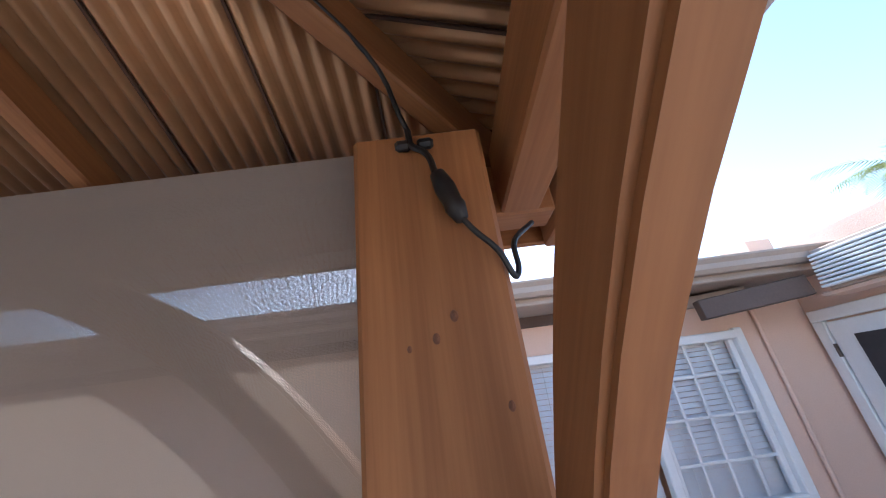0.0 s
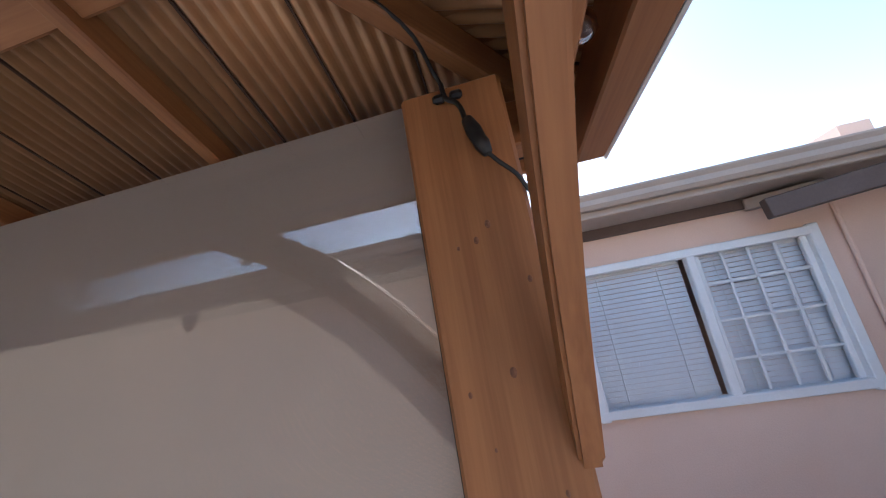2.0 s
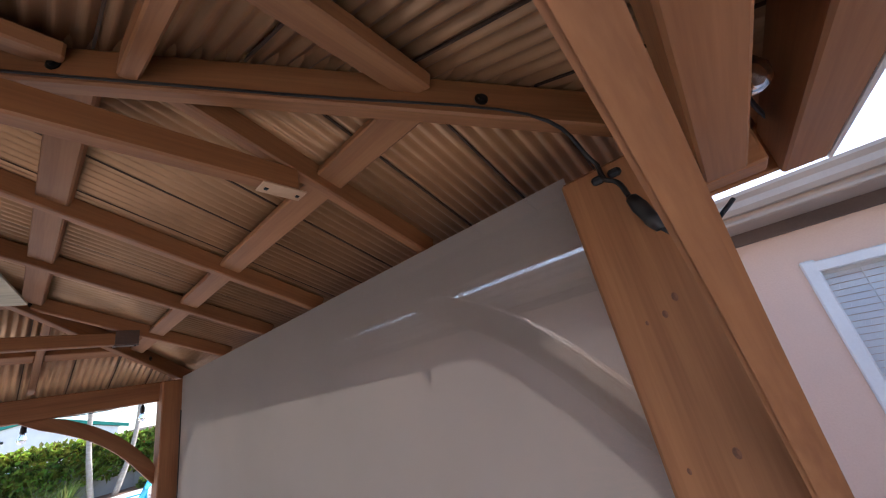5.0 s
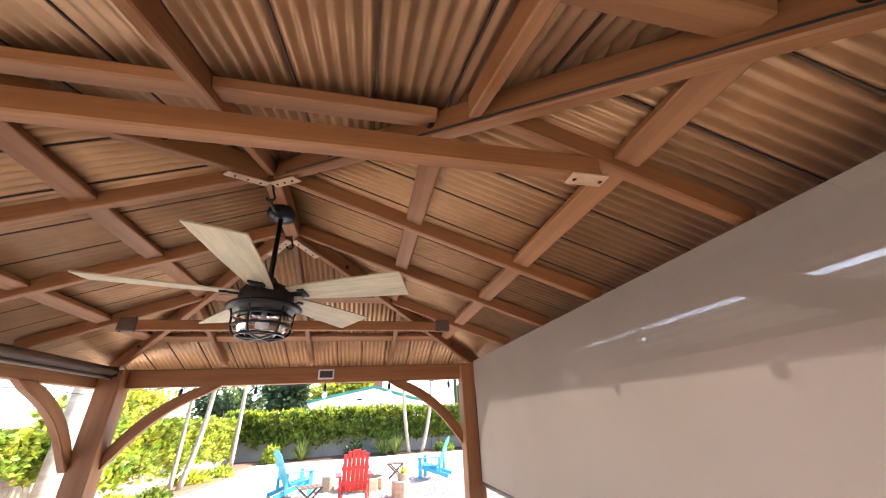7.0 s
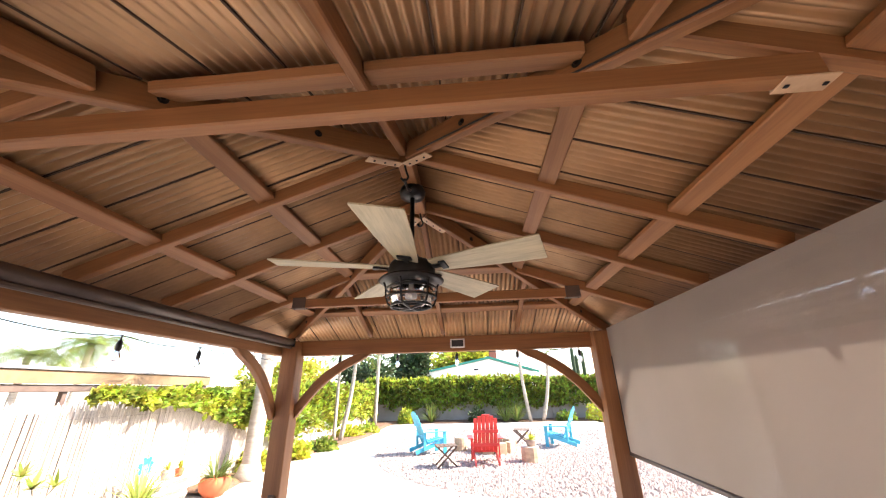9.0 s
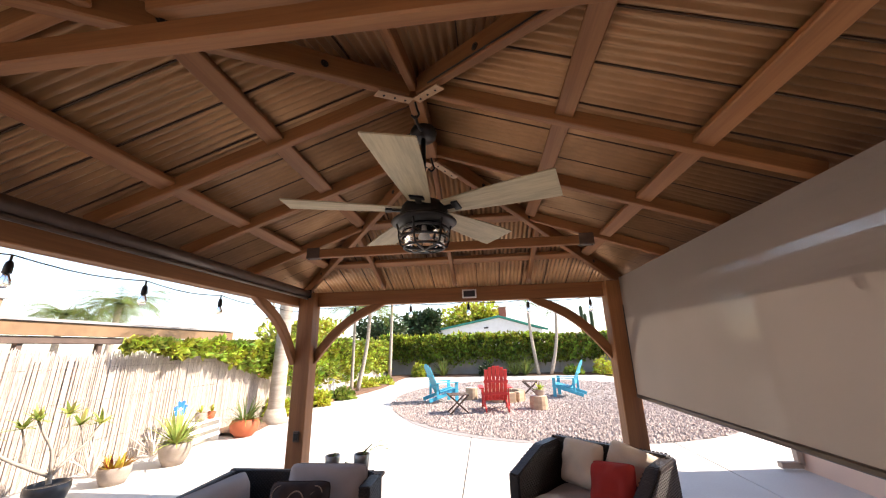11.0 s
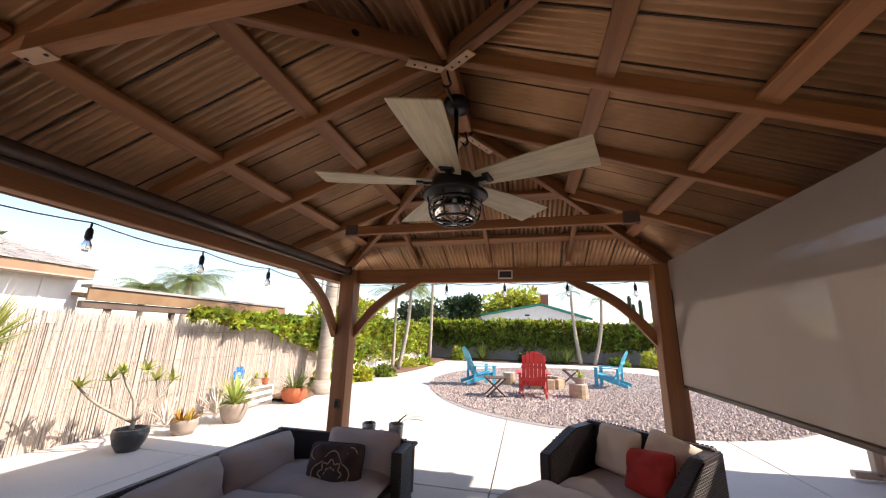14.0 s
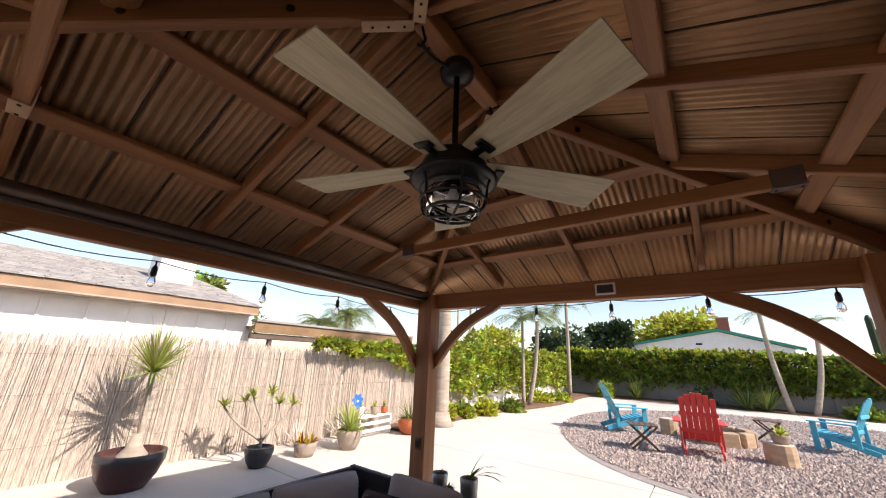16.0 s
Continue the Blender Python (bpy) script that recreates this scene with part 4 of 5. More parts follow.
palm(3.85, 18.5, 3.4, 0.10, 0.9, (0.6, 0.1), "slim bowed palm sharing a root with its twin", 10, 8)
palm(-21.5, 16.5, 4.5, 0.2, 2.6, (0.2, 0.0), "bushy palm beyond the neighbouring house", 40, 9)
palm(-25.0, 16.5, 4.0, 0.2, 2.4, (0.0, 0.0), "bushy palm beyond the neighbouring house", 36, 10)
palm(11.6, -19.5, 7.6, 0.2, 2.2, (0.3, 0.0), "green palm rising behind the house", 24, 12)


def tree(x, y, height, spread, mat, label, n=3500, size=0.22, seed=1, base=1.2):
    rng = random.Random(seed)
    ob = thing("tree", label, "tree", pose(x, y, 0), "trees beyond the garden")
    part("trunk", tube([(0, 0, 0), (0.1, 0, height * 0.4), (0.0, 0.1, height * 0.75)], 0.22, 10, 0.08), BARK, ob)
    clumps = []
    for k in range(16):
        a, r = rng.uniform(0, 6.28), spread * math.sqrt(rng.random()) * 0.75
        c = Vector((r * math.cos(a), r * math.sin(a), base + (height - base) * rng.uniform(0.25, 0.95)))
        part("limb", tube([(0, 0, height * 0.4), tuple(c * 0.6 + Vector((0, 0, height * 0.12))), tuple(c)], 0.06, 6, 0.02), BARK, ob)
        clumps.append((c, spread * rng.uniform(0.28, 0.5)))
    spots = []
    for _ in range(n):
        c, r = clumps[rng.randrange(16)]
        d = Vector((rng.gauss(0, 1), rng.gauss(0, 1), rng.gauss(0, 0.7))).normalized()
        spots.append((tuple(c + d * r * rng.random() ** 0.4), tuple(d)))
    leaves("crown", spots, size, mat, ob, rng)
    return ob


tree(-5.3, 31, 5.2, 1.7, DARKLEAF, "dark broad tree behind the back wall", 4500, 0.24, 2)
tree(-0.9, 37, 5.6, 3.2, LIME, "yellow-green tree behind the far house", 4500, 0.3, 3)
tree(-7.5, 24, 3.4, 2.2, DARKLEAF, "dark shrub tree behind the back wall", 2600, 0.2, 4)
tree(-34.0, 14.0, 5.2, 2.0, LEAF, "grey-green tree behind the neighbouring house", 3000, 0.18, 5)
tree(-21, 5.5, 5.4, 1.8, LEAF, "dark tree behind the neighbouring roof", 2600, 0.2, 6)
tree(-15, 29, 4.2, 2.4, LIME, "light green tree in the distance", 2000, 0.25, 7)
tree(-9.5, 15, 2.7, 1.4, VINE, "bright shrub beyond the fence", 1800, 0.16, 8)


def bush(x, y, r, h, mat, label, n=500, size=0.09, seed=1, spiky=False):
    rng = random.Random(seed)
    ob = thing("bush", label, "bush", pose(x, y, 0.02), "low plants in the beds")
    if spiky:
        v, f = [], []
        for _ in range(n):
            a, e = rng.uniform(0, 6.28), rng.uniform(0.35, 1.4)
            d = Vector((math.cos(a) * math.cos(e), math.sin(a) * math.cos(e), math.sin(e)))
            blade(v, f, (0.1 * r * math.cos(a), 0.1 * r * math.sin(a), 0), d, h * rng.uniform(0.7, 1.2), 0.03, rng.uniform(0.2, 0.9))
        raw("leaves", v, f, mat, ob)
    else:
        spots = []
        for _ in range(n):
            d = Vector((rng.gauss(0, 1), rng.gauss(0, 1), abs(rng.gauss(0, 0.8)))).normalized()
            q = rng.random() ** 0.4 * (0.8 + 0.3 * noise.noise(d * 2 + Vector((seed, 0, 0))))
            spots.append(((d.x * r * q, d.y * r * q, d.z * h * q), tuple(d)))
        leaves("leaves", spots, size, mat, ob, rng)
    return ob


def blade(v, f, root, way, length, width, droop):
    """A long strap leaf in four bends."""
    p, d = Vector(root), Vector(way).normalized()
    side = d.cross(Vector((0, 0, 1)))
    side = side.normalized() if side.length > 1e-3 else Vector((1, 0, 0))
    i = len(v)
    for k in range(5):
        w = width * (0.5, 1.0, 0.8, 0.5, 0.05)[k] / 2
        v += [tuple(p - side * w), tuple(p + side * w)]
        p = p + d * length / 4
        d = (d - Vector((0, 0, droop / 4))).normalized()
    for k in range(4):
        a = i + 2 * k
        f.append((a, a + 1, a + 3, a + 2))


for x, y, r, h, m, s in ((-4.84, 7.65, 0.35, 0.4, VINE, 1), (-4.65, 8.55, 0.4, 0.45, LIME, 2), (-4.46, 9.85, 0.45, 0.35, LEAF, 3), (-4.74, 13.05, 0.6, 0.5, LIME, 4),
                         (-4.37, 14.45, 0.6, 0.35, VINE, 5), (-3.43, 18.45, 0.5, 0.95, VINE, 6), (5.10, 18.65, 0.6, 0.6, LEAF, 7), (6.66, 18.55, 0.7, 1.1, LIME, 8),
                         (0.42, 18.65, 0.6, 0.8, DARKLEAF, 9), (-5.02, 6.95, 0.4, 0.5, LIME, 10), (8.53, 18.55, 0.7, 0.7, LEAF, 11)):
    bush(x, y, r, h, m, "low leafy shrub in the planting bed", 600, 0.09, s)
for x, y, h, s in ((-2.10, 18.70, 1.1, 21), (1.90, 18.70, 1.3, 22), (2.50, 18.60, 1.1, 23)):
    bush(x, y, 0.5, h, FROND, "strap-leaved clump against the back wall", 130, 0.1, s, True)


def pot(name, profile, mat, x, y, label, rim=None):
    ob = thing(name, label, "plant pot", pose(x, y, 0) @ Matrix.Scale(0.83, 4), "pots along the fence")
    part("pot", lathe(profile, 36), mat, ob, smooth=True)
    zt = profile[-1][1]
    part("soil", lathe([(profile[-1][0] * 0.9, zt - 0.05), (profile[-1][0] * 0.9, zt - 0.03)], 24), SOIL, ob)
    return ob


def shell(r0, r1, h, t=0.02, bulge=0.0):
    return [(r0, 0), (r0 + (r1 - r0) * 0.35 + bulge, h * 0.35), (r0 + (r1 - r0) * 0.75 + bulge, h * 0.75), (r1, h), (r1 - t, h + 0.004), (r1 - t - 0.005, h - 0.04)]


OXBLOOD = material("oxblood_glaze", (0.09, 0.025, 0.022), 0.3, second=(0.045, 0.022, 0.022), scale=4, bump=0.05)
bigpot = pot("ponytail_palm_pot", shell(0.23, 0.38, 0.44, 0.03, 0.05), OXBLOOD, -4.68, 0.38, "wide oxblood glazed bowl with a ponytail palm")
part("rim", lathe([(0.375, 0.34), (0.392, 0.36), (0.397, 0.445), (0.365, 0.45), (0.35, 0.35)], 40), CHARCOAL, bigpot, "charcoal rim band", smooth=True)
part("trunk", tube(curve([(0, 0, 0.38), (-0.03, 0.05, 0.62), (-0.08, 0.02, 0.98), (-0.05, 0.0, 1.48)]), 0.06, 10, 0.035), BARK, bigpot, smooth=True)
part("swollen_base", lathe([(0.2, 0.38), (0.16, 0.42), (0.10, 0.50), (0.055, 0.66)], 20), BARK, bigpot, smooth=True)
r2 = random.Random(4)
v, f = [], []
for k in range(230):
    a, e = r2.uniform(0, 6.28), r2.uniform(-0.15, 1.4)
    blade(v, f, (-0.05, 0, 1.48), (math.cos(a) * math.cos(e), math.sin(a) * math.cos(e), math.sin(e)), r2.uniform(0.5, 0.78), 0.024, r2.uniform(0.05, 0.35))
raw("leaves", v, f, SPIKE, bigpot, "fountain of narrow leaves")
v, f = [], []
for k in range(60):
    a, e = r2.uniform(0, 6.28), r2.uniform(0.9, 1.55)
    blade(v, f, (-0.05, 0, 1.55), (math.cos(a) * math.cos(e), math.sin(a) * math.cos(e), math.sin(e)), r2.uniform(0.6, 0.95), 0.008, r2.uniform(0.1, 0.3))
raw("flower_stalks", v, f, REED, bigpot, "dry straw-coloured flower stalks")

frangi = pot("frangipani_pot", shell(0.13, 0.22, 0.30, 0.02, 0.03), CHARCOAL, -4.42, 1.75, "charcoal bowl with a bare-branched frangipani")


def branch(parent, pts, r0, r1, tip=True, seed=0):
    part("branch", tube(curve(pts, 4), r0 * 0.75, 8, r1 * 0.75), BARK, parent, smooth=True)
    if tip:
        rr = random.Random(seed)
        v, f = [], []
        for k in range(17):
            a, e = rr.uniform(0, 6.28), rr.uniform(0.0, 1.2)
            blade(v, f, pts[-1], (math.cos(a) * math.cos(e), math.sin(a) * math.cos(e), math.sin(e)), rr.uniform(0.16, 0.28), 0.05, rr.uniform(0.2, 0.8))
        raw("leaf_rosette", v, f, SPIKE, parent)


branch(frangi, [(0, 0, 0.28), (0, 0, 0.40)], 0.04, 0.035, False)
branch(frangi, [(0, 0, 0.38), (-0.25, -0.28, 0.62), (-0.38, -0.42, 0.78), (-0.45, -0.52, 0.92)], 0.03, 0.02, True, 1)
branch(frangi, [(0, 0, 0.38), (0.0, -0.06, 0.7), (-0.05, -0.15, 0.9), (-0.1, -0.22, 1.08)], 0.028, 0.018, True, 2)
branch(frangi, [(0, 0.0, 0.38), (0.02, 0.22, 0.62), (0.02, 0.36, 0.72), (0.0, 0.50, 0.92)], 0.028, 0.018, True, 3)
branch(frangi, [(0, 0.02, 0.6), (0.02, 0.10, 0.8), (0.0, 0.05, 1.12)], 0.02, 0.014, True, 4)
branch(frangi, [(-0.2, -0.22, 0.6), (-0.22, -0.22, 0.8), (-0.2, -0.3, 1.0)], 0.02, 0.014, True, 5)
branch(frangi, [(0.02, 0.3, 0.68), (0.05, 0.24, 0.8), (0.0, 0.22, 0.95)], 0.016, 0.01, True, 6)

succ = pot("succulent_pot", shell(0.15, 0.2, 0.24, 0.02, 0.02), CLAYGREY, -4.45, 2.5, "grey clay pot of yellow and rust succulents")
v, f = [], []
for k in range(46):
    a, e = r2.uniform(0, 6.28), r2.uniform(0.4, 1.5)
    blade(v, f, (0.1 * math.cos(a), 0.1 * math.sin(a), 0.2), (math.cos(a) * math.cos(e), math.sin(a) * math.cos(e), math.sin(e)), r2.uniform(0.12, 0.26), 0.05, 0.3)
raw("leaves", v, f, leafy("rust_leaf", (0.5, 0.36, 0.05), (0.32, 0.1, 0.03)), succ)
yucca = pot("yucca_pot", shell(0.15, 0.25, 0.36, 0.02, 0.03), CLAYGREY, -4.32, 3.25, "ribbed grey pot with a spiky green plant")
v, f = [], []
for k in range(95):
    a, e = r2.uniform(0, 6.28), r2.uniform(0.15, 1.5)
    blade(v, f, (0.04 * math.cos(a), 0.04 * math.sin(a), 0.34), (math.cos(a) * math.cos(e), math.sin(a) * math.cos(e), math.sin(e)), r2.uniform(0.45, 0.7), 0.035, r2.uniform(0.2, 0.9))
raw("leaves", v, f, SPIKE, yucca)
orange = pot("orange_pot", shell(0.18, 0.26, 0.36, 0.03, 0.08), TERRA, -4.42, 4.95, "round orange terracotta pot with grassy leaves")
v, f = [], []
for k in range(90):
    a, e = r2.uniform(0, 6.28), r2.uniform(0.1, 1.4)
    blade(v, f, (0.1 * math.cos(a), 0.1 * math.sin(a), 0.35), (math.cos(a) * math.cos(e), math.sin(a) * math.cos(e), math.sin(e)), r2.uniform(0.35, 0.6), 0.03, r2.uniform(0.5, 1.4))
raw("leaves", v, f, FROND, orange)
bench = thing("slat_bench", "low white slatted bench against the fence", "bench", pose(-4.9, 4.25, 0, 0, 0, 4))
for k in range(3):
    part("slat", box(0.09, 0.95, 0.022, 0.004, (-0.11 + 0.11 * k, 0, 0.36)), WHITE, bench)
for z in (0.12, 0.25):
    part("rail", box(0.022, 0.95, 0.06, 0.004, (0.17, 0, z)), WHITE, bench)
for y in (-0.45, 0.45):
    part("side", box(0.34, 0.03, 0.35, 0.004, (0, y, 0.175)), WHITE, bench)
for x, y, r, h, m in ((-4.93, 4.0, 0.08, 0.16, WHITE), (-4.9, 4.35, 0.09, 0.14, CLAYGREY), (-4.9, 4.62, 0.07, 0.12, TERRA)):
    p = thing("small_pot", "small pot with a succulent on the bench", "plant pot", pose(x, y, 0.372), "pots on the bench")
    part("pot", lathe(shell(r * 0.75, r, h, 0.012), 20), m, p, smooth=True)
    v, f = [], []
    for k in range(16):
        a, e = r2.uniform(0, 6.28), r2.uniform(0.4, 1.5)
        blade(v, f, (0, 0, h), (math.cos(a) * math.cos(e), math.sin(a) * math.cos(e), math.sin(e)), 0.14, 0.03, 0.4)
    raw("leaves", v, f, LIME, p)
flower = thing("metal_flower", "blue metal garden flower on a stake", "garden ornament", pose(-4.86, 3.82, 0.0))
part("stake", tube([(0, 0, 0), (0, 0, 0.64)], 0.006, 6), BLACK, flower)
BLUE = material("blue_enamel", (0.02, 0.16, 0.62), 0.35, second=(0.015, 0.12, 0.5), scale=6, bump=0)
for k in range(7):
    a = k * 2 * math.pi / 7
    b = lathe([(0.005, -0.004), (0.05, -0.003), (0.052, 0.0), (0.05, 0.003), (0.005, 0.004)], 14)
    bmesh.ops.scale(b, vec=(1.35, 0.8, 1), verts=b.verts)
    part("petal", b, BLUE, flower, m=Matrix.Translation((0.012, 0, 0.66)) @ Matrix.Rotation(radians(90), 4, "Y") @ Matrix.Rotation(a, 4, "Z") @ Matrix.Translation((0.075, 0, 0)))
part("eye", lathe([(0.004, 0.66 - 0.03), (0.03, 0.66 - 0.015), (0.035, 0.66), (0.03, 0.675), (0.004, 0.69)], 14), WHITE, flower, smooth=True)
for y, s in ((2.7, 31), (3.6, 32)):
    bush(-5.0, y, 0.2, 0.45, REED, "dry grassy tuft at the fence foot", 26, 0.05, s, True)


# ---- neighbours ----
nb = thing("neighbour_house", "pale neighbouring house with a grey shingle roof", "house", pose(-8.2, -1.85, -0.08))
part("wall", box(0.3, 14.9, 2.5, 0.01, (-0.25, -2.45, 1.25)), WHITE, nb, "white boarded wall")
part("wall", box(8, 0.3, 2.5, 0.01, (-4.4, 4.84, 1.25)), WHITE, nb)
for k in range(24):
    part("batten", box(0.03, 0.05, 2.4, 0.004, (-0.085, -9.4 + k * 0.6, 1.25)), WHITE, nb)
part("fascia", box(0.04, 14.6, 0.2, 0.004, (0.32, -2.4, 2.52)), material("brown_fascia", (0.36, 0.22, 0.13), 0.6, scale=2, bump=0.08), nb, "brown painted fascia")
part("soffit", box(0.7, 14.6, 0.03, 0.004, (0.0, -2.4, 2.44)), TAN, nb)
roof = raw("roof", [(0.36, -9.7, 2.62), (0.36, 4.95, 2.62), (-5, 4.95, 3.95), (-5, -9.7, 3.95), (-10, 4.95, 2.6), (-10, -9.7, 2.6)], [(0, 1, 2, 3), (3, 2, 4, 5), (1, 4, 2)], SHINGLE, nb, "grey shingle roof")
rr = random.Random(8)
v, f = [], []
for row in range(26):
    d = row * 0.215
    y = -9.7 + rr.uniform(0, 0.3)
    while y < 4.9:
        w = rr.uniform(0.22, 0.4)
        z, x = 2.64 + d * 0.2406 + rr.uniform(0, 0.012), 0.38 - d * 0.9705
        x2, z2 = x - 0.23, z + 0.057 - 0.012
        y2 = min(y + w - 0.01, 4.95)
        i = len(v)
        v += [(x, y, z), (x, y2, z), (x2, y2, z2), (x2, y, z2), (x, y, z - 0.02), (x, y2, z - 0.02)]
        f += [(i, i + 1, i + 2, i + 3), (i + 4, i + 5, i + 1, i)]
        y += w
tagged(raw("shingles", v, f, island(material("shingle_tab", (0.33, 0.31, 0.30), 0.9, second=(0.25, 0.235, 0.225), scale=8, bump=0.3), 0.18, 0.01), nb), kind="stuff")
part("chimney", box(0.9, 0.8, 1.3, 0.02, (-2.4, 3.7, 3.55)), WHITE, nb)
cov = thing("patio_cover", "brown flat patio cover of the neighbouring house", "patio cover", pose(-8.2, -0.75, -0.33) @ Matrix.Diagonal((1, 0.76, 1, 1)))
raw("deck", [(0.3, 4.95, 2.35), (0.3, 12.5, 2.25), (-4, 12.5, 2.55), (-4, 4.95, 2.6), (0.3, 4.95, 2.42), (0.3, 12.5, 2.30), (-4, 12.5, 2.62), (-4, 4.95, 2.67)],
    [(0, 1, 2, 3), (7, 6, 5, 4), (0, 4, 5, 1), (1, 5, 6, 2), (2, 6, 7, 3), (3, 7, 4, 0)], material("sun_bleached_brown", (0.28, 0.18, 0.10), 0.7, second=(0.2, 0.125, 0.07), scale=2, bump=0.1), cov)
part("edge_beam", box(0.12, 7.6, 0.14, 0.01, (0.25, 8.7, 2.2)), DARKTRIM, cov)
part("fascia", box(0.05, 7.6, 0.24, 0.006, (0.34, 8.75, 2.40)), material("bleached_fascia", (0.27, 0.165, 0.085), 0.7, second=(0.19, 0.11, 0.055), scale=2, bump=0.1), cov)
part("roof_edge", box(0.3, 7.6, 0.06, 0.006, (0.26, 8.75, 2.56)), BLOCK, cov, "dark rolled roofing edge")
for y in (5.6, 7.4, 9.6, 12.0):
    part("post", box(0.12, 0.12, 2.2, 0.01, (0.2, y, 1.1)), DARKTRIM, cov)

far = thing("far_house", "low white house with green trim behind the back wall", "house", pose(0.15, 31, 0) @ Matrix.Diagonal((1, 1, 1.1, 1)))
w = [(-5.2, 0, 0), (5.4, 0, 0), (5.4, 0, 2.7), (1.6, 0, 3.75), (-5.2, 0, 2.6), (-5.2, 7, 0), (5.4, 7, 0), (5.4, 7, 2.7), (1.6, 7, 3.75), (-5.2, 7, 2.6)]
raw("gable_wall", w, [(0, 1, 2, 3, 4), (5, 9, 8, 7, 6), (0, 4, 9, 5), (1, 6, 7, 2)], WHITE, far, "white boarded gable")
GREEN = material("green_trim", (0.03, 0.28, 0.2), 0.5, second=(0.025, 0.23, 0.17), scale=3, bump=0)
timber("trim", (-5.6, -0.1, 2.52), (1.62, -0.1, 3.78), 0.2, 0.16, GREEN, far, label="green barge board")
timber("trim", (1.58, -0.1, 3.78), (5.9, -0.1, 2.6), 0.2, 0.16, GREEN, far, label="green barge board")
raw("roof", [(-5.6, -0.2, 2.7), (1.6, -0.2, 3.95), (1.6, 7.4, 3.95), (-5.6, 7.4, 2.7), (5.9, -0.2, 2.78), (5.9, 7.4, 2.78)], [(0, 1, 2, 3), (1, 4, 5, 2)], SHINGLE, far)
part("vent", box(0.4, 0.05, 0.12, 0.01, (0.4, -0.02, 2.95)), BLACK, far)
part("chimney", box(0.7, 0.7, 1.2, 0.02, (2.1, 2.5, 4.2)), material("chimney_brick", (0.32, 0.12, 0.08), 0.9, scale=9, bump=0.4), far, "red brick chimney")
part("chimney_cap", box(0.8, 0.8, 0.08, 0.01, (2.1, 2.5, 4.85)), TAN, far)
shed = thing("far_shed", "dull brown outbuilding beyond the wall", "house", pose(9.4, 32, 0))
part("wall", box(6, 4, 2.4, 0.02, (0, 0, 1.2)), TERRA, shed)
part("roof", box(6.6, 4.6, 0.15, 0.02, (0, 0, 2.5)), TAN, shed)
for k, (x, h) in enumerate(((6.9, 4.1), (7.2, 3.6), (7.7, 3.9))):
    cactus = thing("cactus", "tall column cactus beyond the wall", "cactus", pose(x, 22.5 + 0.3 * k, 0), "column cacti")
    part("stem", lathe([(0.12, 0), (0.13, h * 0.5), (0.12, h - 0.15), (0.05, h)], 9), DARKLEAF, cactus)
for x, y, h in ((-13.5, 22.0, 6.5), (-20, 30, 7.0), (14.0, -20.0, 6.6)):
    tagged(part("utility_pole", tube([(x, y, 0), (x, y, h)], 0.12, 8, 0.09), BARK), "weathered wooden utility pole in the distance", "utility pole")
tagged(part("overhead_wire", tube(curve([(-40, 27, 6.2), (-13.5, 22, 6.3), (20, 34, 6.6)]), 0.012, 4), BLACK), "thin overhead wire against the sky", "wire")
tagged(part("overhead_wire", tube([(7.4, -6.8, 3.16), (14.0, -20.0, 6.4)], 0.008, 4), BLACK), "thin service wire over the house roof", "wire")


# ---- garden furniture ----
def adirondack(x, y, turn, mat, label):
    """A slatted low chair; it faces +y before turning."""
    ob = thing("adirondack_chair", label, "chair", pose(x, y, 0.015, 0, 0, turn), "chairs round the fire pit")
    for k in range(6):
        u = -0.235 + 0.094 * k
        h = 0.80 + 0.10 * math.cos((k - 2.5) * 0.62)
        part("back_slat", box(0.086, 0.02, h, 0.006, (0, 0, h / 2)), mat, ob, m=Matrix.Translation((u, -0.22, 0.27)) @ Matrix.Rotation(radians(24), 4, "X"))
    for z, yy in ((0.42, -0.31), (0.72, -0.44)):
        part("back_rail", box(0.60, 0.025, 0.07, 0.005, (0, yy, z)), mat, ob)
    for k in range(6):
        part("seat_slat", box(0.56, 0.08, 0.02, 0.005, (0, -0.2 + 0.092 * k, 0.27 + 0.02 * k)), mat, ob)
    for s in (-1, 1):
        part("arm", box(0.13, 0.72, 0.022, 0.008, (s * 0.35, -0.02, 0.56)), mat, ob)
        part("front_leg", box(0.03, 0.10, 0.55, 0.005, (s * 0.31, 0.27, 0.275)), mat, ob)
        part("rear_leg", box(0.03, 0.95, 0.10, 0.005), mat, ob, m=Matrix.Translation((s * 0.27, -0.12, 0.21)) @ Matrix.Rotation(radians(16), 4, "X"))
        part("arm_post", box(0.03, 0.07, 0.42, 0.005, (s * 0.31, -0.33, 0.35)), mat, ob)
    return ob


adirondack(0.52, 7.62, 4, REDPAINT, "red wooden slatted garden chair seen from behind")
adirondack(-0.95, 9.1, -62, BLUEPAINT, "turquoise wooden slatted chair turned to the fire pit")
adirondack(2.80, 10.1, 66, BLUEPAINT, "turquoise wooden slatted chair turned to the fire pit")
DARKWOOD = material("weathered_dark_wood", (0.13, 0.085, 0.06), 0.75, second=(0.08, 0.05, 0.035), scale=4, stretch=(1, 8, 8), bump=0.2)
LOG = material("cut_log", (0.50, 0.36, 0.24), 0.85, second=(0.36, 0.25, 0.16), scale=5, stretch=(1, 1, 3), bump=0.3)


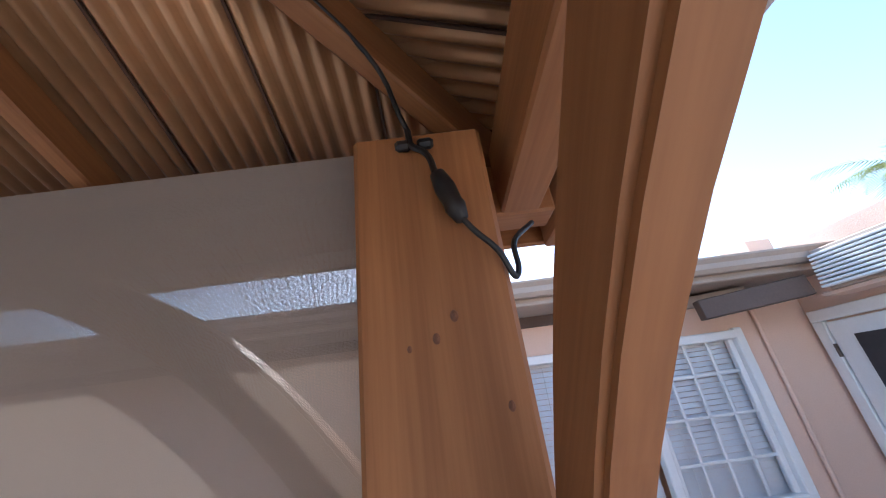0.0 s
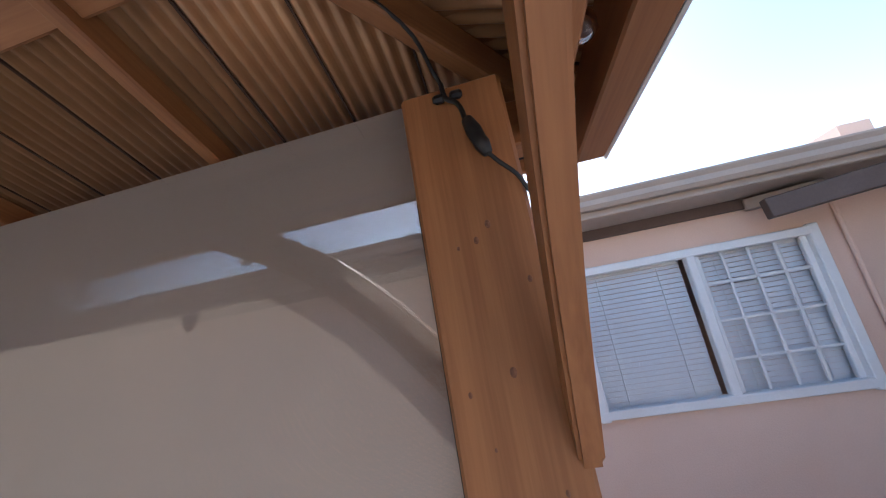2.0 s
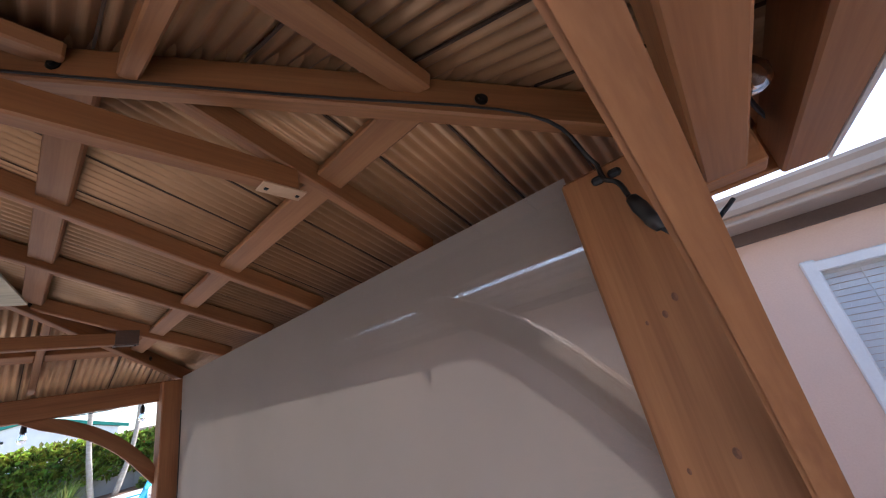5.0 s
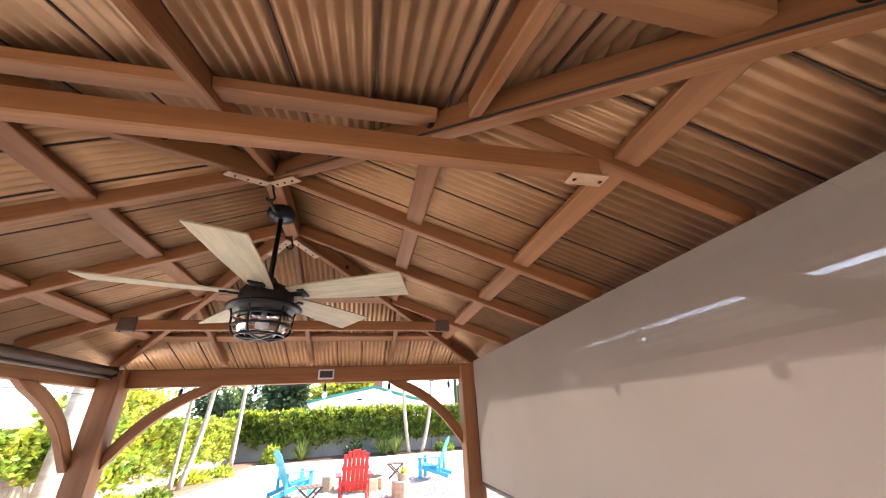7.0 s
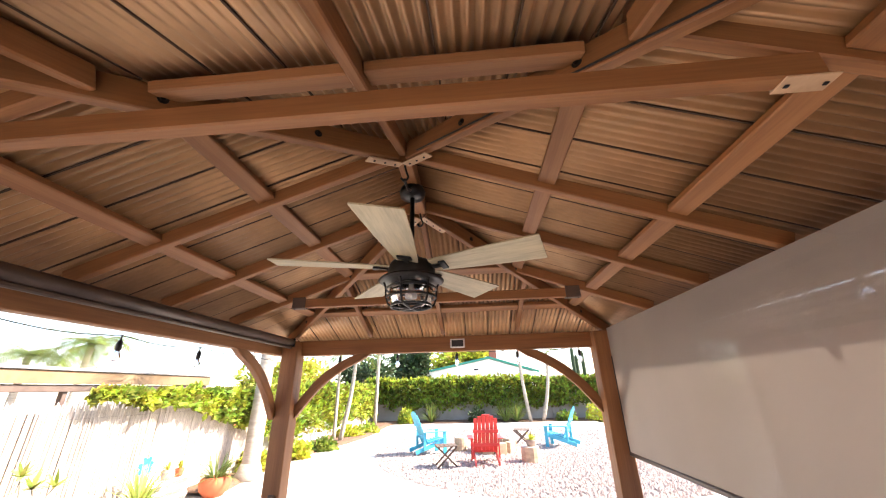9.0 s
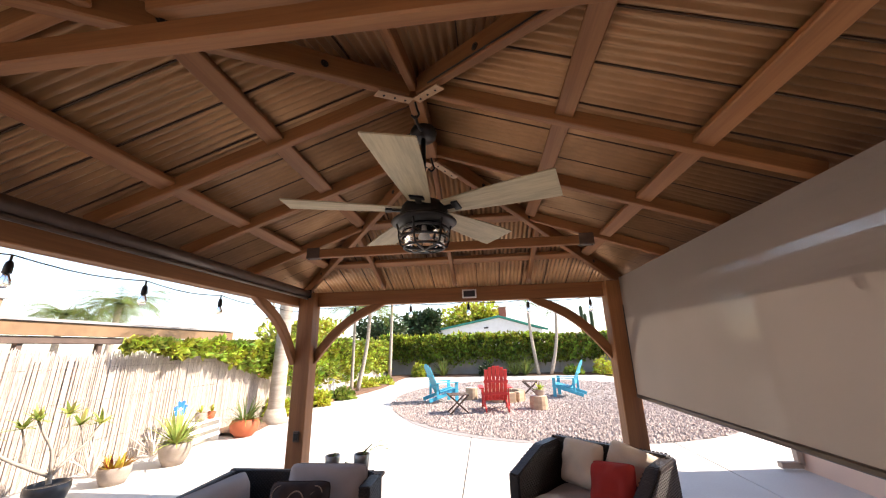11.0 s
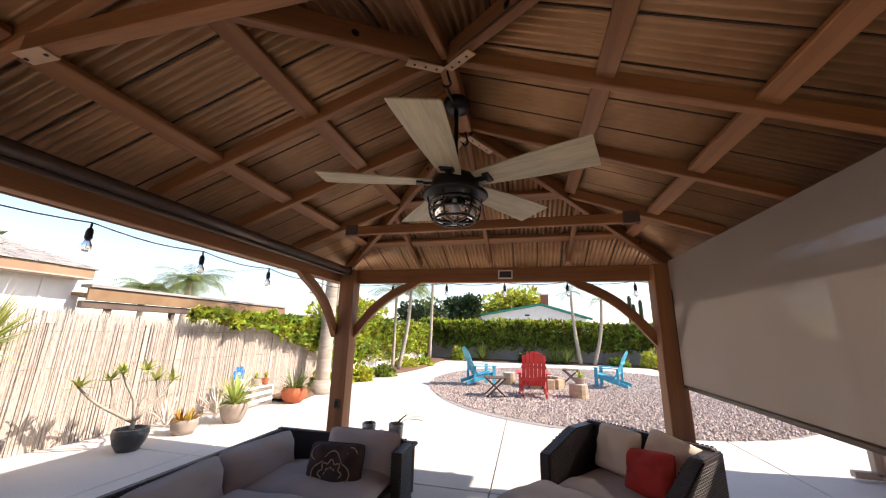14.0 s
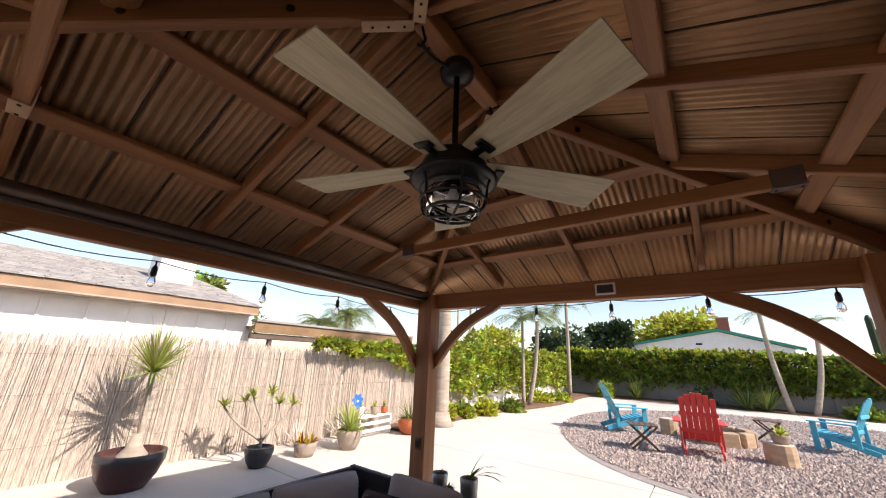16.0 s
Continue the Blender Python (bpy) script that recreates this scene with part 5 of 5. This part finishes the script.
def folding_table(x, y, turn):
    ob = thing("folding_table", "small dark folding table with crossed legs", "table", pose(x, y, 0.015, 0, 0, turn), "side tables on the gravel")
    for k in range(5):
        part("slat", box(0.09, 0.46, 0.018, 0.004, (-0.2 + 0.1 * k, 0, 0.43)), DARKWOOD, ob)
    for yy in (-0.18, 0.18):
        for s in (-1, 1):
            part("leg", box(0.62, 0.03, 0.035, 0.004), DARKWOOD, ob, m=Matrix.Translation((0, yy + 0.018 * s, 0.215)) @ Matrix.Rotation(s * radians(42), 4, "Y"))


folding_table(-0.40, 7.25, 15)
folding_table(1.75, 10.4, -10)


def stump(x, y, r, h):
    ob = thing("log_stump", "sawn pale log used as a stool", "log", pose(x, y, 0.012), "logs round the fire pit")
    part("bark", lathe([(r * 1.05, 0), (r, h * 0.3), (r * 1.02, h * 0.7), (r * 0.97, h)], 14), LOG, ob)
    part("cut_face", lathe([(r * 0.9, h - 0.004), (r * 0.88, h + 0.006)], 14), CREAM, ob)


stump(1.62, 7.75, 0.22, 0.32)
stump(-0.15, 9.5, 0.18, 0.34)
stump(0.65, 11.4, 0.2, 0.3)
ring = thing("fire_pit", "ring of pale stone blocks round a fire pit", "fire pit", pose(0.8, 9.3, 0.012))
for k in range(10):
    a = k * 2 * math.pi / 10
    part("block", box(0.3, 0.18, 0.28, 0.02, (0, 0, 0.14)), LOG, ring, m=Matrix.Translation((0.55 * math.cos(a), 0.55 * math.sin(a), 0)) @ Matrix.Rotation(a + math.pi / 2, 4, "Z"))
ash = part("ash", lathe([(0.5, 0.02), (0.48, 0.08), (0.1, 0.1)], 18), CHARCOAL, ring)
sp = thing("small_pot", "small pot with yellow-green leaves on the log", "plant pot", pose(1.66, 7.75, 0.34), "pots on the gravel")
part("pot", lathe(shell(0.1, 0.14, 0.14, 0.012), 18), CLAYGREY, sp, smooth=True)
v, f = [], []
for k in range(26):
    a, e = r2.uniform(0, 6.28), r2.uniform(0.2, 1.5)
    blade(v, f, (0, 0, 0.13), (math.cos(a) * math.cos(e), math.sin(a) * math.cos(e), math.sin(e)), 0.2, 0.06, 0.6)
raw("leaves", v, f, LIME, sp)


# ---- wicker lounge set ----
def cushion(name, w, d, h, mat, m, label, category="cushion", group="", puff=1.0, piping=None):
    """A stuffed cushion: bulging faces, pinched corners, soft seams."""
    n = 14
    v, f = [], []
    rg = random.Random(int(w * 1000 + d * 77 + h * 13 + len(label)))
    ph = rg.uniform(0, 6)
    for side in (1, -1):
        for j in range(n + 1):
            for i in range(n + 1):
                a, b = i / n * 2 - 1, j / n * 2 - 1
                swell = (1 - abs(a) ** 3.5) ** 0.55 * (1 - abs(b) ** 3.5) ** 0.55
                pinch = 1 - 0.05 * puff * (1 - abs(a) ** 2) * abs(b) - 0.05 * puff * (1 - abs(b) ** 2) * abs(a) - 0.09 * (a * b) ** 4
                crease = 0.016 * math.sin(a * 5 + ph) * math.sin(b * 4 + ph * 2) * swell + 0.014 * noise.noise(Vector((a * 3, b * 3, ph)))
                v.append((a * w / 2 * pinch, b * d / 2 * pinch, side * (h / 2 * (0.18 + 0.82 * swell) + crease)))
    q = (n + 1) ** 2
    for j in range(n):
        for i in range(n):
            a = j * (n + 1) + i
            f.append((a, a + 1, a + n + 2, a + n + 1))
            f.append((q + a, q + a + n + 1, q + a + n + 2, q + a + 1))
    rim = [i for i in range(n + 1)] + [j * (n + 1) + n for j in range(1, n + 1)] + [n * (n + 1) + i for i in range(n - 1, -1, -1)] + [j * (n + 1) for j in range(n - 1, 0, -1)]
    for a, b in zip(rim, rim[1:] + rim[:1]):
        f.append((a, q + a, q + b, b))
    ob = thing(name, label, category, m, group)
    raw("cover", v, f, mat, ob, smooth=True)
    pts = [((Vector(v[k]) + Vector(v[q + k])) / 2) * 1.005 for k in rim]
    part("piping", tube(pts + [pts[0]], 0.006, 6), piping or mat, ob)
    return ob


def weave(name, sx, sy, sz, at, parent, m=None):
    """A woven panel: a core with raised strands in a basket pattern on its faces."""
    ob = part(name, box(sx - 0.01, sy - 0.01, sz - 0.006, 0.012, at), WICKER, parent, m=m)
    v, f = [], []
    k = 0
    z = -sz / 2 + 0.01
    while z < sz / 2 - 0.01:
        for ax, (la, lb) in (("x", (sx, sy)), ("y", (sy, sx))):
            t = -la / 2 + 0.01 + (0.016 if k % 2 else 0)
            while t < la / 2 - 0.012:
                for s in (-1, 1):
                    o = s * (lb / 2 - 0.004)
                    o2 = s * (lb / 2 + 0.002)
                    i = len(v)
                    quad = [(t, z), (t + 0.022, z), (t + 0.022, z + 0.013), (t, z + 0.013)]
                    mid = (t + 0.011, z + 0.0065)
                    for u, w in quad:
                        v.append((at[0] + (u if ax == "x" else o), at[1] + (o if ax == "x" else u), at[2] + w))
                    v.append((at[0] + (mid[0] if ax == "x" else o2), at[1] + (o2 if ax == "x" else mid[0]), at[2] + mid[1]))
                    f += [(i, i + 1, i + 4), (i + 1, i + 2, i + 4), (i + 2, i + 3, i + 4), (i + 3, i, i + 4)]
                t += 0.032
        z += 0.017
        k += 1
    tagged(raw("weave", v, f, WICKER, ob), kind="stuff")
    return ob


LS = pose(0.08, -0.22, 0) @ Matrix.Diagonal((1, 1, 0.79, 1))


def on_sofa(x, y, z, *turn):
    return pose(x + 0.08, y - 0.22, z * 0.75, *turn)


sofa = thing("sectional_sofa", "dark wicker corner sofa with grey cushions", "sofa", LS)
part("base", box(0.97, 3.1, 0.30, 0.01, (-1.52, -0.05, 0.19)), WICKER, sofa)
part("base", box(0.42, 0.85, 0.30, 0.01, (-0.98, 1.08, 0.188)), WICKER, sofa)
weave("back_panel", 0.07, 3.1, 0.66, (-2.04, -0.05, 0.37), sofa)
weave("back_panel", 1.32, 0.07, 0.66, (-1.44, 1.54, 0.37), sofa)
weave("arm_panel", 0.10, 0.30, 0.64, (-0.74, 1.36, 0.36), sofa)
for x, y in ((-1.98, -1.5), (-1.05, -1.5), (-1.98, 1.45), (-0.8, 1.45), (-0.8, 0.75)):
    part("foot", box(0.05, 0.05, 0.05, 0.004, (x, y, 0.025)), BLACK, sofa)
for y in (-1.2, -0.42, 0.36):
    cushion("seat_cushion", 0.82, 0.78, 0.17, GREYCLOTH, on_sofa(-1.41, y, 0.42), "thick grey seat cushion on the wicker sofa", group="seat cushions of the sofa")
cushion("seat_cushion", 1.08, 0.74, 0.15, GREYCLOTH, on_sofa(-1.32, 1.12, 0.405), "thick grey seat cushion on the wicker sofa", group="seat cushions of the sofa")
for y, tilt, rz in ((-1.15, 14, 2), (-0.42, 16, -3), (0.31, 13, 4), (1.04, 14, -8)):
    cushion("back_cushion", 0.74, 0.42, 0.22, GREYCLOTH, on_sofa(-1.86, y, 0.51, 90 - tilt, 0, 90 + rz), "plump grey back cushion leaning on the wicker", group="back cushions of the sofa")
cushion("back_cushion", 0.70, 0.45, 0.2, GREYCLOTH, on_sofa(-1.12, 1.38, 0.56, 76, 0, 0), "plump grey back cushion leaning on the wicker", group="back cushions of the sofa")
PAISLEY = material("brown_pillow_cloth", (0.055, 0.032, 0.026), 0.9, second=(0.03, 0.018, 0.016), scale=12, fine=160, bump=0.3)
MOTIF = material("tan_pillow_thread", (0.42, 0.30, 0.22), 0.9, scale=20, bump=0.2)
pil = cushion("patterned_pillow", 0.42, 0.40, 0.15, PAISLEY, on_sofa(-1.20, 1.06, 0.52, 72, 0, 4) @ Matrix.Scale(1.12, 4), "fringed dark brown pillow with a tan scroll pattern", "pillow")
for r, n in ((0.035, 8), (0.075, 8), (0.12, 4)):
    ring_pts = []
    for k in range(65):
        a = 2 * math.pi * k / 64
        q = r * (1 + 0.16 * math.cos(n * a))
        x, y = q * math.cos(a), q * math.sin(a)
        aa, bb = x / 0.21, y / 0.2
        ring_pts.append((x, y, 0.002 + 0.075 * (0.18 + 0.82 * (1 - abs(aa) ** 3.2) ** 0.6 * (1 - abs(bb) ** 3.2) ** 0.6)))
    part("scroll", tube(ring_pts, 0.0045, 5), MOTIF, pil, "tan scroll stitching")
for sx in (-1, 1):
    for sy in (-1, 1):
        pts = []
        for k in range(28):
            a = k * 0.3
            q = 0.012 + 0.0022 * k
            x, y = sx * (0.125 + q * math.cos(a) * 0.75), sy * (0.115 + q * math.sin(a) * 0.75)
            aa, bb = min(0.97, abs(x / 0.21)), min(0.97, abs(y / 0.2))
            pts.append((x, y, 0.003 + 0.075 * (0.18 + 0.82 * (1 - aa ** 3.2) ** 0.6 * (1 - bb ** 3.2) ** 0.6)))
        part("scroll", tube(pts, 0.004, 5), MOTIF, pil, "tan scroll stitching")

CH = pose(1.08, 1.17, 0, 0, 0, 138.7) @ Matrix.Diagonal((0.93, 0.93, 0.86, 1))
chair = thing("wicker_armchair", "dark wicker corner armchair with a grey seat", "armchair", CH)
part("base", box(1.02, 0.72, 0.3, 0.01, (0, -0.03, 0.2)), WICKER, chair)
weave("back_panel", 1.05, 0.08, 0.82, (0, -0.36, 0.46), chair)


def arm_panel(x):
    """An arm that slopes down towards the front."""
    bm = bmesh.new()
    prof = [(-0.40, 0.05), (0.37, 0.05), (0.37, 0.66), (-0.04, 0.84), (-0.40, 0.85)]
    a = [bm.verts.new((x - 0.055, y, z)) for y, z in prof]
    b = [bm.verts.new((x + 0.055, y, z)) for y, z in prof]
    bm.faces.new(a)
    bm.faces.new(b[::-1])
    for i in range(5):
        bm.faces.new((a[i], b[i], b[(i + 1) % 5], a[(i + 1) % 5]))
    bmesh.ops.recalc_face_normals(bm, faces=bm.faces)
    bmesh.ops.bevel(bm, geom=bm.edges[:], offset=0.012, segments=2, affect="EDGES")
    ob = part("arm", bm, WICKER, chair)
    v, f = [], []
    for row in range(38):
        z = 0.07 + row * 0.0195
        for c in range(25):
            y = -0.385 + c * 0.032 + (0.016 if row % 2 else 0)
            if y > 0.33 or z > 0.81 - max(0, (y + 0.02)) * 0.43:
                continue
            for s in (-1, 1):
                o, o2 = x + s * 0.0545, x + s * 0.061
                i = len(v)
                v += [(o, y, z), (o, y + 0.022, z), (o, y + 0.022, z + 0.014), (o, y, z + 0.014), (o2, y + 0.011, z + 0.007)]
                f += [(i, i + 1, i + 4), (i + 1, i + 2, i + 4), (i + 2, i + 3, i + 4), (i + 3, i, i + 4)]
    tagged(raw("weave", v, f, WICKER, ob), kind="stuff")


arm_panel(-0.5)
arm_panel(0.5)
cushion("seat_cushion", 0.86, 0.68, 0.15, GREYCLOTH, CH @ pose(0, 0.03, 0.43), "grey seat cushion on the wicker armchair")
cushion("pillow", 0.42, 0.40, 0.15, CREAM, CH @ pose(0.16, -0.20, 0.70, 72, 0, 172), "cream pillow leaning in the armchair", "pillow", "pillows in the armchair")
cushion("pillow", 0.44, 0.36, 0.15, CREAM, CH @ pose(-0.27, -0.24, 0.73, 60, 14, 184), "cream pillow leaning in the armchair", "pillow", "pillows in the armchair")
cushion("red_pillow", 0.40, 0.36, 0.15, REDCLOTH, CH @ pose(-0.18, -0.02, 0.64, 64, -8, 170), "red pillow with piping leaning in the armchair", "pillow")
OT = CH @ pose(0.14, 0.66, 0)
ott = thing("ottoman", "wicker ottoman before the armchair", "ottoman", OT)
part("base", box(0.70, 0.58, 0.30, 0.012, (0, 0, 0.19)), WICKER, ott)
cushion("ottoman_cushion", 0.78, 0.64, 0.18, GREYCLOTH, OT @ pose(0, 0, 0.42), "grey cushion on the wicker ottoman", puff=0.6)

# plants on the stand behind the sofa
stand = thing("plant_stand", "small dark stand behind the sofa", "side table", pose(-1.0, 1.55, 0))
part("top", box(0.62, 0.3, 0.03, 0.006, (0, 0, 0.42)), DARKWOOD, stand)
for x in (-0.27, 0.27):
    for y in (-0.11, 0.11):
        part("leg", box(0.035, 0.035, 0.405, 0.004, (x, y, 0.2025)), DARKWOOD, stand)
GALV = material("galvanised_tin", (0.42, 0.42, 0.41), 0.45, metal=0.7, second=(0.33, 0.33, 0.33), scale=14, bump=0.05)
for x, y, r, h in ((-1.17, 1.57, 0.07, 0.16), (-0.89, 1.59, 0.075, 0.17), (-1.02, 1.48, 0.05, 0.10)):
    p = thing("tin_pot", "galvanised tin pot with a plant", "plant pot", pose(x, y, 0.436), "tin pots behind the sofa")
    part("pot", lathe(shell(r * 0.85, r, h, 0.008), 22), GALV, p, smooth=True)
    part("soil", lathe([(r * 0.85, h - 0.03), (r * 0.85, h - 0.015)], 16), SOIL, p)
    v, f = [], []
    for k in range(5 if r > 0.07 else 12):
        a, e = r2.uniform(-1, 1), r2.uniform(0.5, 1.3)
        blade(v, f, (0, 0, h - 0.02), (math.cos(a) * math.cos(e), math.sin(a) * math.cos(e), math.sin(e)), (0.36 if r > 0.07 else 0.08) * r2.uniform(0.7, 1.1), 0.04 if r > 0.07 else 0.02, 1.1)
    raw("leaves", v, f, LEAF, p)
